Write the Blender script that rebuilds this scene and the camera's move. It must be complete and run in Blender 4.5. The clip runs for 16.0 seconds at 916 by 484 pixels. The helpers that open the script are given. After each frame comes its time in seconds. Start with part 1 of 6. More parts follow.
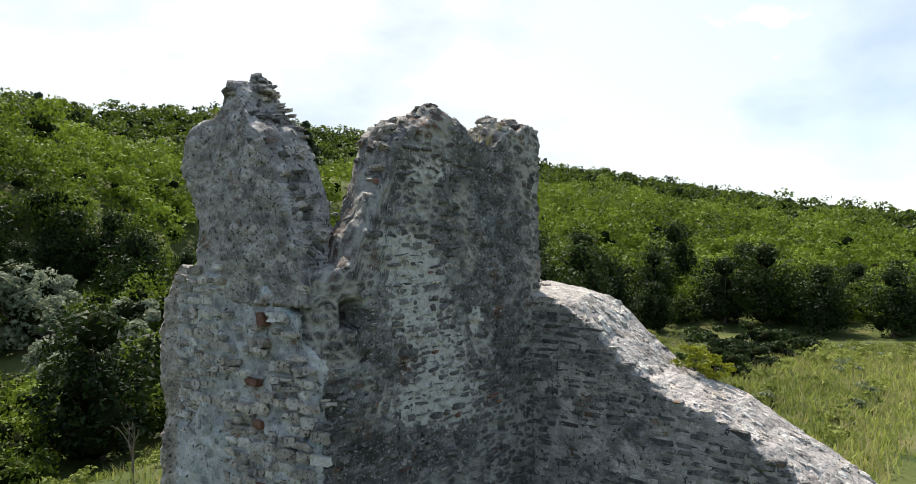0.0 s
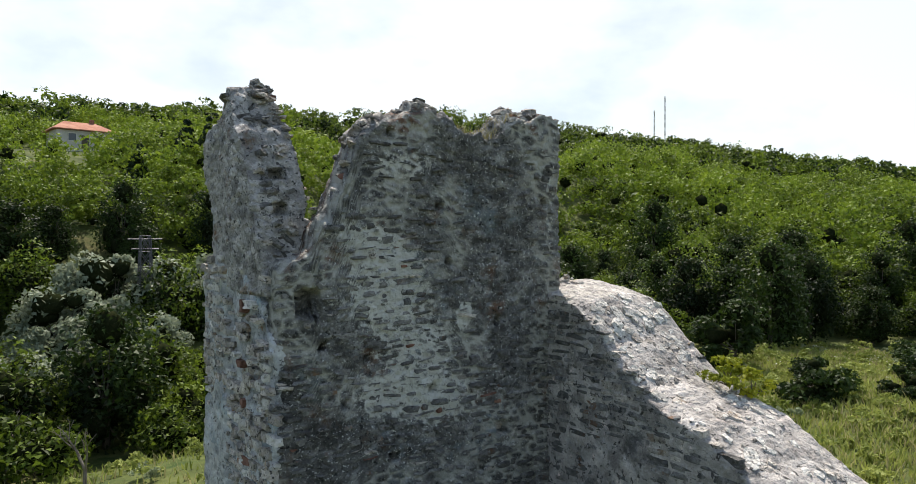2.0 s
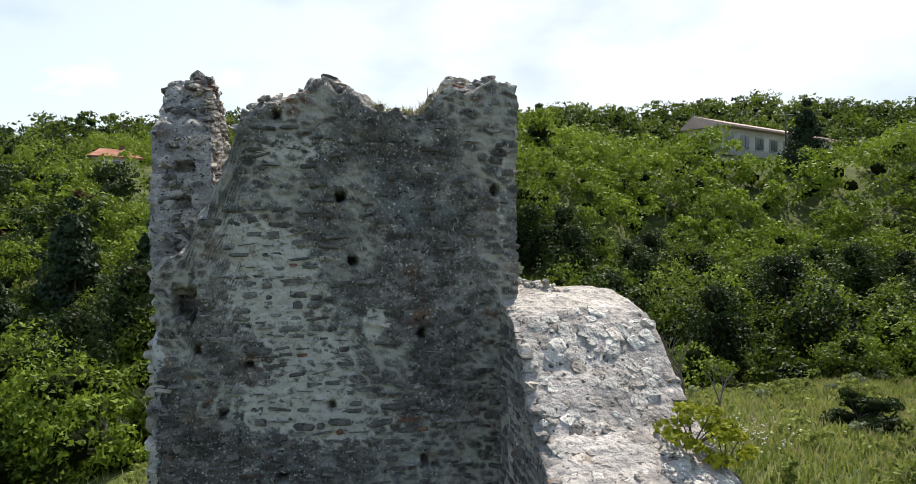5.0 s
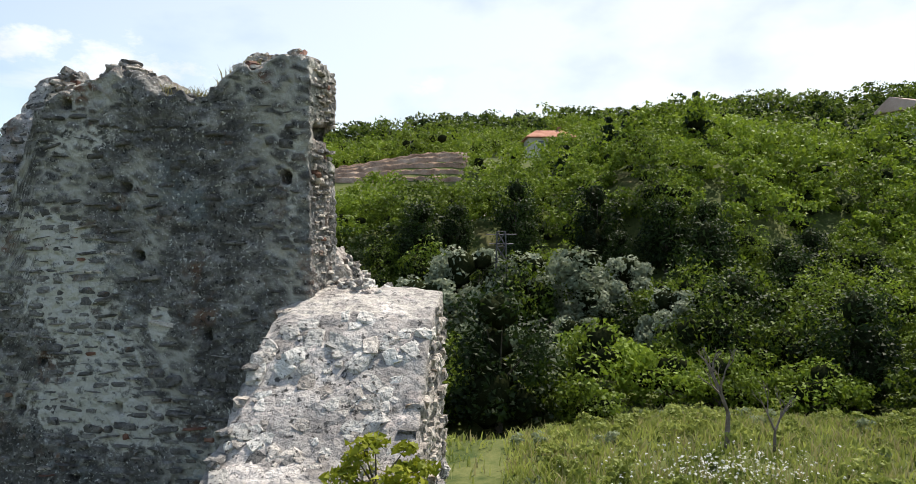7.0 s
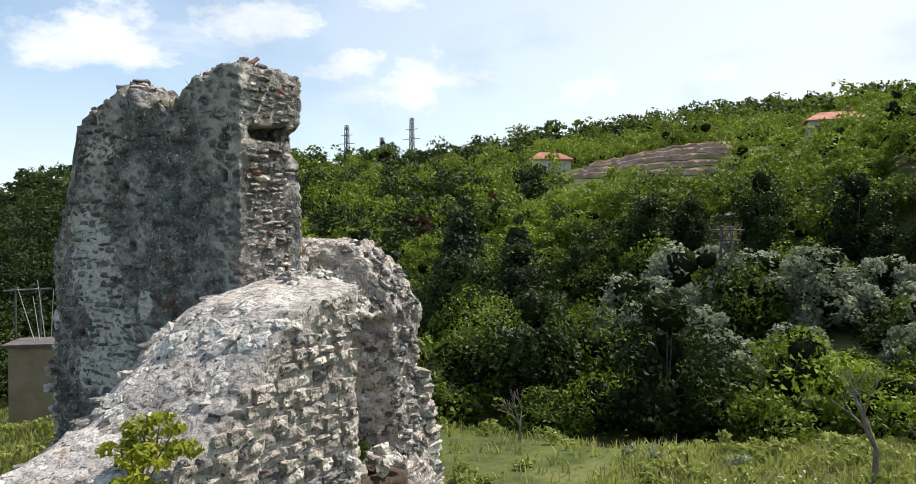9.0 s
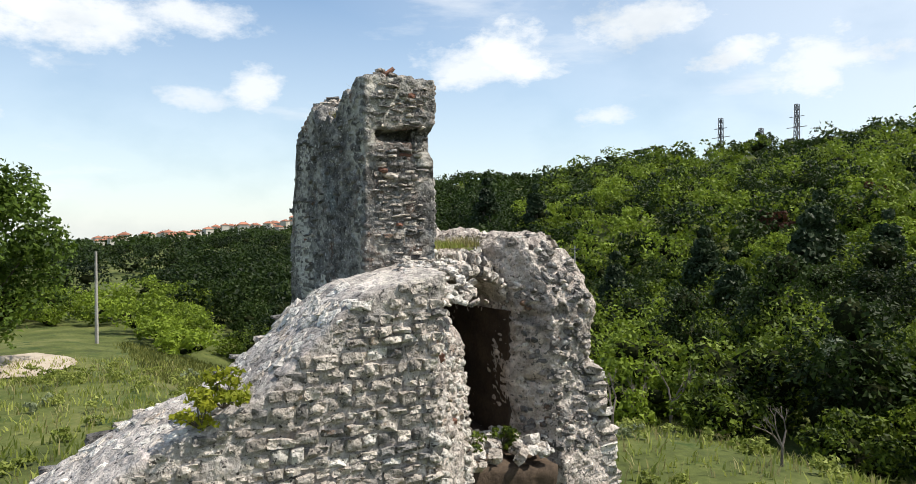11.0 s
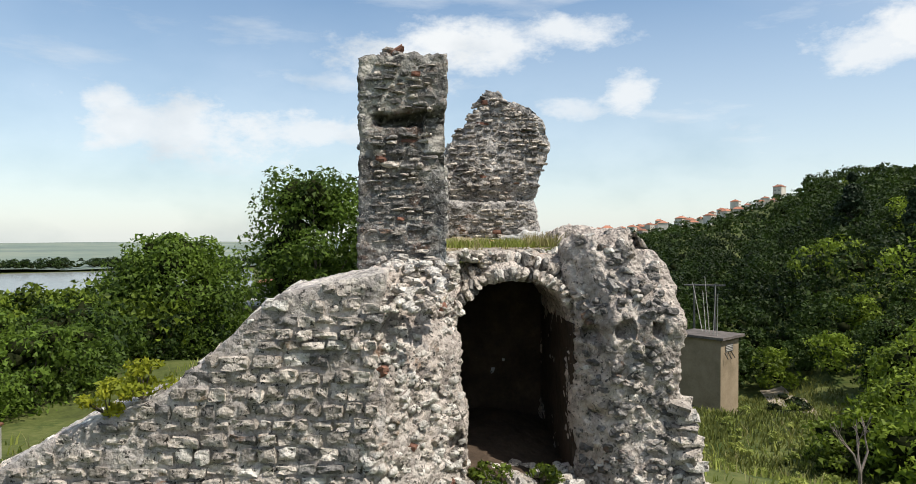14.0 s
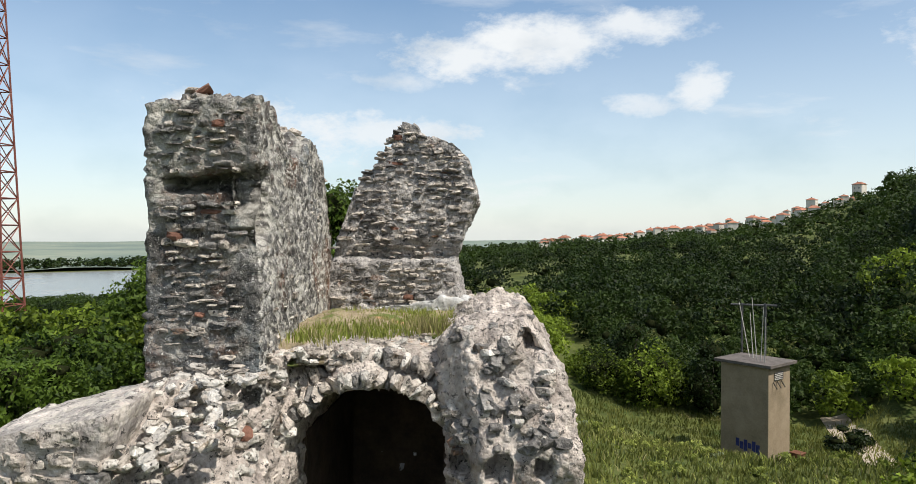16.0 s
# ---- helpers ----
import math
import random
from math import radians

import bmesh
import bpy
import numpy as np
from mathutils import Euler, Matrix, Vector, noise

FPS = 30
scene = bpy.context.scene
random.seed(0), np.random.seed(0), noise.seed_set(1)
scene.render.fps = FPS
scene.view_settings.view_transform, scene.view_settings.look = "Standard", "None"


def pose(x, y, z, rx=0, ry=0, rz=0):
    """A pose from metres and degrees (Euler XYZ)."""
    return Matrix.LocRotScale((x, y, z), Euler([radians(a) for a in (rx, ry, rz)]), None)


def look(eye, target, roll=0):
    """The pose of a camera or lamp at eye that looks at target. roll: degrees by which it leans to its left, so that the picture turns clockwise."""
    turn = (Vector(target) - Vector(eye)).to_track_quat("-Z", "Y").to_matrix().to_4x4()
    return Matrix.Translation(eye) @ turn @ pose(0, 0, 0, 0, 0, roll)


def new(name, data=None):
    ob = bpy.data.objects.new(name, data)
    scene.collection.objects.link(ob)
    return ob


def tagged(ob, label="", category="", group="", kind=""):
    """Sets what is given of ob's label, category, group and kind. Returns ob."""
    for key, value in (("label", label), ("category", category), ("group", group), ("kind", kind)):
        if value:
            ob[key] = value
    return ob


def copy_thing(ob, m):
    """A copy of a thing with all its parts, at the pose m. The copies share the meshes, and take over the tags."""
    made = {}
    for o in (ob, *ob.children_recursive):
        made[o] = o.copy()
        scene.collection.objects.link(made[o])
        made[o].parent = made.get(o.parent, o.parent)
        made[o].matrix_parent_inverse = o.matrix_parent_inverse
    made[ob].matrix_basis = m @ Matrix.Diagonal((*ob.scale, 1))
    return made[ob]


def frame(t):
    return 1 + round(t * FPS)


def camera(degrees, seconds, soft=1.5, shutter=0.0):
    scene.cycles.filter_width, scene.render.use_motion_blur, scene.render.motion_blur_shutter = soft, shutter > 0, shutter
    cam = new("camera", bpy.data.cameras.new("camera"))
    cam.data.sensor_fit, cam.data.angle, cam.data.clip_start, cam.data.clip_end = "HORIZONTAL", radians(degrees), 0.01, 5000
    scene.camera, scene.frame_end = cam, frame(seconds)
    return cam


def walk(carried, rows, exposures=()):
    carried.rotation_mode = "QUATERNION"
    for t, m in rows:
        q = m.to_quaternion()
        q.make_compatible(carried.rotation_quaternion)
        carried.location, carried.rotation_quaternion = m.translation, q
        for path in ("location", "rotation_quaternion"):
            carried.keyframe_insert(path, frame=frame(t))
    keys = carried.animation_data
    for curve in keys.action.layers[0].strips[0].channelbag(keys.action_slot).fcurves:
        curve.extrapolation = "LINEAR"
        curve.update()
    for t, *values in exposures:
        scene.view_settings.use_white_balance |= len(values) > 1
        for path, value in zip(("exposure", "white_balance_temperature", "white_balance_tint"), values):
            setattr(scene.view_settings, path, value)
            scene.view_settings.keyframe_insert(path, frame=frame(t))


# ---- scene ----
cam = camera(65.94, 16.0, soft=0.6)
# seconds, eye, pitch, yaw, roll
PATH = [
    (0.0, -8.856, -6.508, 7.581, -0.234, -53.685, -0.465),
    (0.5, -8.279, -7.187, 7.546, -0.295, -50.513, -0.454),
    (1.0, -7.609, -7.914, 7.527, -0.326, -45.312, -0.348),
    (1.5, -6.849, -8.556, 7.518, -0.349, -39.935, -0.136),
    (2.0, -6.024, -9.072, 7.529, -0.418, -34.984, -0.041),
    (2.5, -5.155, -9.440, 7.554, -0.584, -30.414, -0.012),
    (3.0, -4.259, -9.668, 7.567, -0.684, -25.867, -0.004),
    (3.5, -3.319, -9.831, 7.571, -0.766, -21.393, -0.075),
    (6.0, 2.451, -9.066, 7.426, -0.536, -2.622, 0.016),
    (6.5, 3.778, -8.749, 7.410, -0.569, 1.217, -0.050),
    (7.0, 5.067, -8.419, 7.403, -0.605, 5.810, -0.066),
    (7.5, 6.278, -8.068, 7.402, -0.673, 11.364, -0.088),
    (8.0, 7.403, -7.697, 7.404, -0.791, 17.263, 0.041),
    (8.5, 8.428, -7.281, 7.390, -0.880, 23.011, 0.059),
    (9.0, 9.371, -6.827, 7.374, -0.920, 28.664, -0.023),
    (9.5, 10.220, -6.315, 7.341, -1.004, 36.671, 0.066),
    (10.0, 10.995, -5.740, 7.312, -1.085, 44.750, -0.041),
    (12.5, 12.776, -1.721, 7.185, -0.682, 75.471, -0.013),
    (13.0, 12.744, -0.762, 7.173, -0.708, 79.993, 0.011),
    (13.5, 12.519, 0.157, 7.160, -0.714, 84.191, 0.124),
    (14.0, 12.121, 1.014, 7.133, -0.617, 88.356, 0.024),
    (14.5, 11.581, 1.835, 7.127, -0.561, 92.458, -0.033),
    (15.0, 10.935, 2.602, 7.156, -0.605, 94.305, 0.026),
    (15.5, 10.234, 3.200, 7.503, -0.649, 93.965, -0.022),
    (16.0, 9.565, 3.662, 8.196, -0.733, 93.662, -0.036),
]
walk(cam, [(t, pose(x, y, z, 90 + pitch, 0, yaw) @ pose(0, 0, 0, 0, 0, roll)) for t, x, y, z, pitch, yaw, roll in PATH],
     [(0, 0.24), (10, 0.17), (12.5, 0.02), (16, -0.05)])

# ---- world, sun ----
SUN_AZ, SUN_EL = radians(58), radians(57)
world = bpy.data.worlds.new("sky")
scene.world = world
world.use_nodes = True


def link_nodes(tree, a, b):
    tree.links.new(a, b)


def build_sky():
    nt = world.node_tree
    nt.nodes.clear()
    n = nt.nodes.new
    out, bg = n("ShaderNodeOutputWorld"), n("ShaderNodeBackground")
    sky = n("ShaderNodeTexSky")
    sky.sky_type, sky.sun_disc = "NISHITA", False
    sky.sun_elevation, sky.sun_rotation = SUN_EL, radians(90) - SUN_AZ
    sky.air_density, sky.dust_density, sky.ozone_density = 1.0, 0.5, 1.2
    tc = n("ShaderNodeTexCoord")
    sep = n("ShaderNodeSeparateXYZ")
    link_nodes(nt, tc.outputs["Generated"], sep.inputs[0])

    def calc(op, a, b=None, c=None):
        q = n("ShaderNodeMath"); q.operation = op
        for k, v in enumerate((a, b, c)):
            if v is None:
                continue
            if isinstance(v, (int, float)):
                q.inputs[k].default_value = v
            else:
                link_nodes(nt, v, q.inputs[k])
        return q.outputs[0]
    # heading and elevation in degrees; cumulus puffs stand at their headings, their edges broken up by noise
    az = calc("MULTIPLY_ADD", calc("ARCTAN2", calc("MULTIPLY", sep.outputs["Y"], -1.0), calc("MULTIPLY", sep.outputs["X"], -1.0)), 57.2958, 180.0)
    el = calc("MULTIPLY", calc("ARCSINE", sep.outputs["Z"]), 57.2958)
    noi = n("ShaderNodeTexNoise"); noi.inputs["Scale"].default_value, noi.inputs["Detail"].default_value, noi.inputs["Roughness"].default_value = 13.0, 9, 0.64
    flat = n("ShaderNodeVectorMath"); flat.operation = "MULTIPLY"; flat.inputs[1].default_value = (1.0, 1.0, 1.9)
    link_nodes(nt, tc.outputs["Generated"], flat.inputs[0]); link_nodes(nt, flat.outputs[0], noi.inputs["Vector"])
    fray = calc("MULTIPLY_ADD", noi.outputs["Fac"], -2.6, 1.3)
    cloud = None
    for a, e, w, h, dense in CLOUDS_WEST + CLOUDS_EAST:
        du = calc("MULTIPLY", calc("SUBTRACT", az, float(a)), 1.0 / w)
        dv = calc("MULTIPLY", calc("SUBTRACT", el, float(e)), 1.0 / h)
        d = calc("ADD", calc("SQRT", calc("MULTIPLY_ADD", du, du, calc("MULTIPLY", dv, dv))), fray)
        mr = n("ShaderNodeMapRange"); mr.interpolation_type = "SMOOTHSTEP"
        mr.inputs[1].default_value, mr.inputs[2].default_value, mr.inputs[3].default_value, mr.inputs[4].default_value = 1.3, 0.2 if dense > 0.7 else -0.3, 0.0, dense
        link_nodes(nt, d, mr.inputs[0])
        cloud = mr.outputs[0] if cloud is None else calc("MAXIMUM", cloud, mr.outputs[0])
    veil = n("ShaderNodeTexNoise"); veil.inputs["Scale"].default_value, veil.inputs["Detail"].default_value, veil.inputs["Roughness"].default_value = 2.6, 8, 0.6
    thin = n("ShaderNodeVectorMath"); thin.operation = "MULTIPLY"; thin.inputs[1].default_value = (1.0, 1.0, 4.5)
    link_nodes(nt, tc.outputs["Generated"], thin.inputs[0]); link_nodes(nt, thin.outputs[0], veil.inputs["Vector"])
    vm = n("ShaderNodeMapRange"); vm.inputs[1].default_value, vm.inputs[2].default_value, vm.inputs[4].default_value = 0.46, 0.72, 0.75
    link_nodes(nt, veil.outputs["Fac"], vm.inputs[0])
    cloud = calc("MAXIMUM", cloud, vm.outputs[0])
    # thin white haze on the sunny side of the sky
    dot = n("ShaderNodeVectorMath"); dot.operation = "DOT_PRODUCT"
    dot.inputs[1].default_value = (math.cos(SUN_AZ), math.sin(SUN_AZ), 0)
    link_nodes(nt, tc.outputs["Generated"], dot.inputs[0])
    hz = n("ShaderNodeMapRange"); hz.inputs[1].default_value, hz.inputs[2].default_value, hz.inputs[3].default_value, hz.inputs[4].default_value = -0.3, 0.9, 0.0, HAZE
    link_nodes(nt, dot.outputs["Value"], hz.inputs[0])
    lo = n("ShaderNodeMapRange"); lo.inputs[1].default_value, lo.inputs[2].default_value, lo.inputs[3].default_value, lo.inputs[4].default_value = 0.0, 0.32, 0.62, 0.04
    link_nodes(nt, sep.outputs["Z"], lo.inputs[0])
    mx = n("ShaderNodeMath"); mx.operation = "MAXIMUM"
    link_nodes(nt, cloud, mx.inputs[0]); link_nodes(nt, hz.outputs[0], mx.inputs[1])
    mx2 = n("ShaderNodeMath"); mx2.operation = "MAXIMUM"
    link_nodes(nt, mx.outputs[0], mx2.inputs[0]); link_nodes(nt, lo.outputs[0], mx2.inputs[1])
    ramp = n("ShaderNodeMix"); ramp.data_type = "RGBA"
    link_nodes(nt, mx2.outputs[0], ramp.inputs["Factor"])
    air = n("ShaderNodeVectorMath"); air.operation = "MULTIPLY"; air.inputs[1].default_value = (1.27, 1.40, 1.42)
    link_nodes(nt, sky.outputs[0], air.inputs[0]); link_nodes(nt, air.outputs[0], ramp.inputs[6])
    # thicker parts of the clouds are greyer
    body = n("ShaderNodeTexNoise"); body.inputs["Scale"].default_value, body.inputs["Detail"].default_value = 5.0, 5
    link_nodes(nt, flat.outputs[0], body.inputs["Vector"])
    grey = n("ShaderNodeMix"); grey.data_type = "RGBA"
    gm_ = n("ShaderNodeMapRange"); gm_.inputs[1].default_value, gm_.inputs[2].default_value = 0.5, 0.72
    link_nodes(nt, body.outputs["Fac"], gm_.inputs[0]); link_nodes(nt, gm_.outputs[0], grey.inputs["Factor"])
    grey.inputs[6].default_value, grey.inputs[7].default_value = CLOUD, (CLOUD[0] * 0.72, CLOUD[1] * 0.76, CLOUD[2] * 0.8, 1)
    link_nodes(nt, grey.outputs[2], ramp.inputs[7])
    link_nodes(nt, ramp.outputs[2], bg.inputs[0])
    bg.inputs[1].default_value = SKY
    link_nodes(nt, bg.outputs[0], out.inputs[0])


HAZE, SKY = 0.84, 0.105
# clouds: heading, elevation, half width, half height in degrees, density
CLOUDS_WEST = [(180, 15, 4, 2.3, 1), (183, 14, 6, 2.4, 0.95), (175, 15, 5, 2.3, 0.95), (170, 16, 5, 1.6, 0.9), (188, 12, 5, 1.1, 0.7), (165, 11, 3, 1.6, 0.9), (169, 10, 3, 1.2, 0.75), (157, 8, 3, 1.1, 0.6), (157, 5, 11, 2.8, 0.5), (192, 7, 7, 2.6, 0.5), (145, 14, 4, 2.9, 1), (149, 13, 4, 1.7, 0.8), (199, 8, 12, 3.0, 0.9), (190, 8, 9, 1.5, 0.85), (198, 5, 14, 2.4, 0.6), (137, 9, 3, 1.3, 0.8)]
CLOUDS_EAST = [(134, 16, 6, 2.6, 0.95), (124, 18, 5, 1.9, 0.8), (127, 13, 4, 2.1, 0.95), (122, 12, 7, 2.0, 0.9), (109, 11, 5, 2.3, 0.85), (98, 12, 3, 1.5, 0.85), (147, 13, 6, 2.1, 0.9), (80, 14, 7, 2.6, 0.85), (122, 12, 4, 3.3, 0.9), (96, 12, 5, 1.6, 0.75), (46, 13, 5, 1.3, 0.8), (75, 12, 15, 2.8, 0.7), (12, 16, 6, 1.2, 0.95), (12, 13, 1, 0.6, 0.8), (23, 11, 4, 1.3, 0.6), (67, 12, 9, 3.8, 0.7)]
CLOUD = (8.9, 9.2, 9.4, 1)
build_sky()
sun = new("sun", bpy.data.lights.new("sun", "SUN"))
sun.data.energy, sun.data.angle, sun.data.color = 5.6, radians(0.6), (1.0, 0.925, 0.83)
sun.matrix_basis = look((0, 0, 0), (-math.cos(SUN_EL) * math.cos(SUN_AZ), -math.cos(SUN_EL) * math.sin(SUN_AZ), -math.sin(SUN_EL)))

# ---- materials ----


def material(name, colours, rough=0.9, scale=3.0, bump=0.5, grain=40.0, detail=6, rand=0.0, metal=0.0, joint=None, streak=None, patches=(), lump=0.0, strength=0.8, spec=0.25, plaster=(0.60, 0.585, 0.535)):
    """Procedural surface: a colour ramp over noise at two scales, with relief. rand: spread of lightness from piece to piece;
    joint: colour of the mortar where the mesh says so; patches: (colour, scale, threshold, softness) stains."""
    m = bpy.data.materials.new(name)
    m.use_nodes = True
    nt = m.node_tree
    b = nt.nodes["Principled BSDF"]
    b.inputs["Roughness"].default_value, b.inputs["Metallic"].default_value = rough, metal
    b.inputs["Specular IOR Level"].default_value = spec
    n, lk = nt.nodes.new, nt.links.new
    tc = n("ShaderNodeTexCoord")
    info = n("ShaderNodeObjectInfo")
    vec = n("ShaderNodeVectorMath"); vec.operation = "MULTIPLY_ADD"
    vec.inputs[1].default_value = (13.0, 7.0, 5.0)
    rr = n("ShaderNodeCombineXYZ")
    for i in range(3):
        lk(info.outputs["Random"], rr.inputs[i])
    geo = n("ShaderNodeNewGeometry")
    lk(rr.outputs[0], vec.inputs[0]); lk(geo.outputs["Position"], vec.inputs[2])
    n1, n2 = n("ShaderNodeTexNoise"), n("ShaderNodeTexNoise")
    for q, s, d in ((n1, scale, detail), (n2, grain, 4)):
        q.inputs["Scale"].default_value, q.inputs["Detail"].default_value, q.inputs["Roughness"].default_value = s, d, 0.62
        lk(vec.outputs[0] if rand else geo.outputs["Position"], q.inputs["Vector"])
    add = n("ShaderNodeMath"); add.operation = "MULTIPLY_ADD"; add.inputs[1].default_value = 0.45
    lk(n2.outputs["Fac"], add.inputs[0]); lk(n1.outputs["Fac"], add.inputs[2])
    ramp = n("ShaderNodeValToRGB")
    els = ramp.color_ramp.elements
    while len(els) < len(colours):
        els.new(0.5)
    for i, c in enumerate(colours):
        els[i].position = 0.5 + 0.46 * i / max(1, len(colours) - 1)
        els[i].color = (*c, 1)
    lk(add.outputs[0], ramp.inputs[0])
    col = ramp.outputs[0]

    def mix(fac, a, bcol):
        q = n("ShaderNodeMix"); q.data_type = "RGBA"
        lk(fac, q.inputs["Factor"]); lk(a, q.inputs[6])
        if isinstance(bcol, tuple):
            q.inputs[7].default_value = (*bcol, 1)
        else:
            lk(bcol, q.inputs[7])
        return q.outputs[2]
    for pc, ps, th, soft in patches:
        q = n("ShaderNodeTexNoise"); q.inputs["Scale"].default_value, q.inputs["Detail"].default_value, q.inputs["Roughness"].default_value = ps, 6, 0.7
        off = n("ShaderNodeVectorMath"); off.operation = "ADD"; off.inputs[1].default_value = (ps * 3.1, pc[0] * 50, pc[2] * 70)
        lk(geo.outputs["Position"], off.inputs[0]); lk(off.outputs[0], q.inputs["Vector"])
        mr = n("ShaderNodeMapRange"); mr.inputs[1].default_value, mr.inputs[2].default_value = th, th + soft
        lk(q.outputs["Fac"], mr.inputs[0])
        col = mix(mr.outputs[0], col, pc)
    if rand:
        hsv = n("ShaderNodeHueSaturation")
        mr = n("ShaderNodeMapRange"); mr.inputs[3].default_value, mr.inputs[4].default_value = 1 - rand, 1 + rand
        lk(info.outputs["Random"], mr.inputs[0]); lk(mr.outputs[0], hsv.inputs["Value"]); lk(col, hsv.inputs["Color"])
        col = hsv.outputs[0]
    if joint:
        at = n("ShaderNodeAttribute"); at.attribute_name = "joint"
        tn = n("ShaderNodeAttribute"); tn.attribute_name = "tone"
        hsv = n("ShaderNodeHueSaturation")
        mr = n("ShaderNodeMapRange"); mr.inputs[3].default_value, mr.inputs[4].default_value = 0.65, 1.35
        lk(tn.outputs["Fac"], mr.inputs[0]); lk(mr.outputs[0], hsv.inputs["Value"]); lk(col, hsv.inputs["Color"])
        dirt = n("ShaderNodeTexNoise"); dirt.inputs["Scale"].default_value, dirt.inputs["Detail"].default_value = 0.6, 7
        lk(geo.outputs["Position"], dirt.inputs["Vector"])
        dm = n("ShaderNodeMapRange"); dm.inputs[1].default_value, dm.inputs[2].default_value, dm.inputs[4].default_value = 0.47, 0.56, 0.9
        lk(dirt.outputs["Fac"], dm.inputs[0])
        mu = n("ShaderNodeMath"); mu.operation = "MULTIPLY"
        lk(at.outputs["Fac"], mu.inputs[0]); lk(dm.outputs[0], mu.inputs[1])
        col = mix(mu.outputs[0], hsv.outputs[0], joint)
        # mortar and plaster that still cover the stones in places, worn through in small flecks
        pa = n("ShaderNodeAttribute"); pa.attribute_name = "pale"
        fl = n("ShaderNodeTexNoise"); fl.inputs["Scale"].default_value, fl.inputs["Detail"].default_value, fl.inputs["Roughness"].default_value = 9.0, 8, 0.75
        lk(geo.outputs["Position"], fl.inputs["Vector"])
        sm = n("ShaderNodeMath"); sm.operation = "ADD"
        lk(pa.outputs["Fac"], sm.inputs[0]); lk(fl.outputs["Fac"], sm.inputs[1])
        fm = n("ShaderNodeMapRange"); fm.inputs[1].default_value, fm.inputs[2].default_value, fm.inputs[4].default_value = 0.90, 1.04, 0.95
        lk(sm.outputs[0], fm.inputs[0])
        col = mix(fm.outputs[0], col, plaster)
    lk(col, b.inputs["Base Color"])
    bp = n("ShaderNodeBump"); bp.inputs["Strength"].default_value, bp.inputs["Distance"].default_value = strength, bump * 0.05
    h = add.outputs[0]
    if lump:
        vo = n("ShaderNodeTexVoronoi"); vo.inputs["Scale"].default_value = lump
        lk(geo.outputs["Position"], vo.inputs["Vector"])
        ad = n("ShaderNodeMath"); ad.operation = "MULTIPLY_ADD"; ad.inputs[1].default_value = -0.5
        lk(vo.outputs["Distance"], ad.inputs[0]); lk(add.outputs[0], ad.inputs[2])
        h = ad.outputs[0]
    lk(h, bp.inputs["Height"]); lk(bp.outputs[0], b.inputs["Normal"])
    return m


def foliage(name, dark, light, scale=0.25, translucent=0.35):
    m = bpy.data.materials.new(name)
    m.use_nodes = True
    nt = m.node_tree
    n, lk = nt.nodes.new, nt.links.new
    b, out = nt.nodes["Principled BSDF"], nt.nodes["Material Output"]
    geo, info = n("ShaderNodeNewGeometry"), n("ShaderNodeObjectInfo")
    noi = n("ShaderNodeTexNoise"); noi.inputs["Scale"].default_value, noi.inputs["Detail"].default_value = scale, 3
    lk(geo.outputs["Position"], noi.inputs["Vector"])
    a = n("ShaderNodeMath"); a.operation = "MULTIPLY_ADD"; a.inputs[1].default_value = 0.35
    lk(geo.outputs["Random Per Island"], a.inputs[0]); lk(noi.outputs["Fac"], a.inputs[2])
    a2 = n("ShaderNodeMath"); a2.operation = "MULTIPLY_ADD"; a2.inputs[1].default_value = 0.3
    lk(info.outputs["Random"], a2.inputs[0]); lk(a.outputs[0], a2.inputs[2])
    broad = n("ShaderNodeTexNoise"); broad.inputs["Scale"].default_value, broad.inputs["Detail"].default_value = scale * 0.22, 2
    lk(geo.outputs["Position"], broad.inputs["Vector"])
    a3 = n("ShaderNodeMath"); a3.operation = "MULTIPLY_ADD"; a3.inputs[1].default_value = 0.8
    lk(broad.outputs["Fac"], a3.inputs[0]); lk(a2.outputs[0], a3.inputs[2])
    mr = n("ShaderNodeMapRange"); mr.inputs[1].default_value, mr.inputs[2].default_value = 0.92, 1.52
    lk(a3.outputs[0], mr.inputs[0])
    mx = n("ShaderNodeMix"); mx.data_type = "RGBA"
    mx.inputs[6].default_value, mx.inputs[7].default_value = (*dark, 1), (*light, 1)
    lk(mr.outputs[0], mx.inputs["Factor"])
    lk(mx.outputs[2], b.inputs["Base Color"])
    b.inputs["Roughness"].default_value, b.inputs["Specular IOR Level"].default_value = 0.6, 0.2
    tr, ms = n("ShaderNodeBsdfTranslucent"), n("ShaderNodeMixShader")
    ms.inputs[0].default_value = translucent
    lk(mx.outputs[2], tr.inputs["Color"]); lk(b.outputs[0], ms.inputs[1]); lk(tr.outputs[0], ms.inputs[2])
    lk(ms.outputs[0], out.inputs["Surface"])
    return m


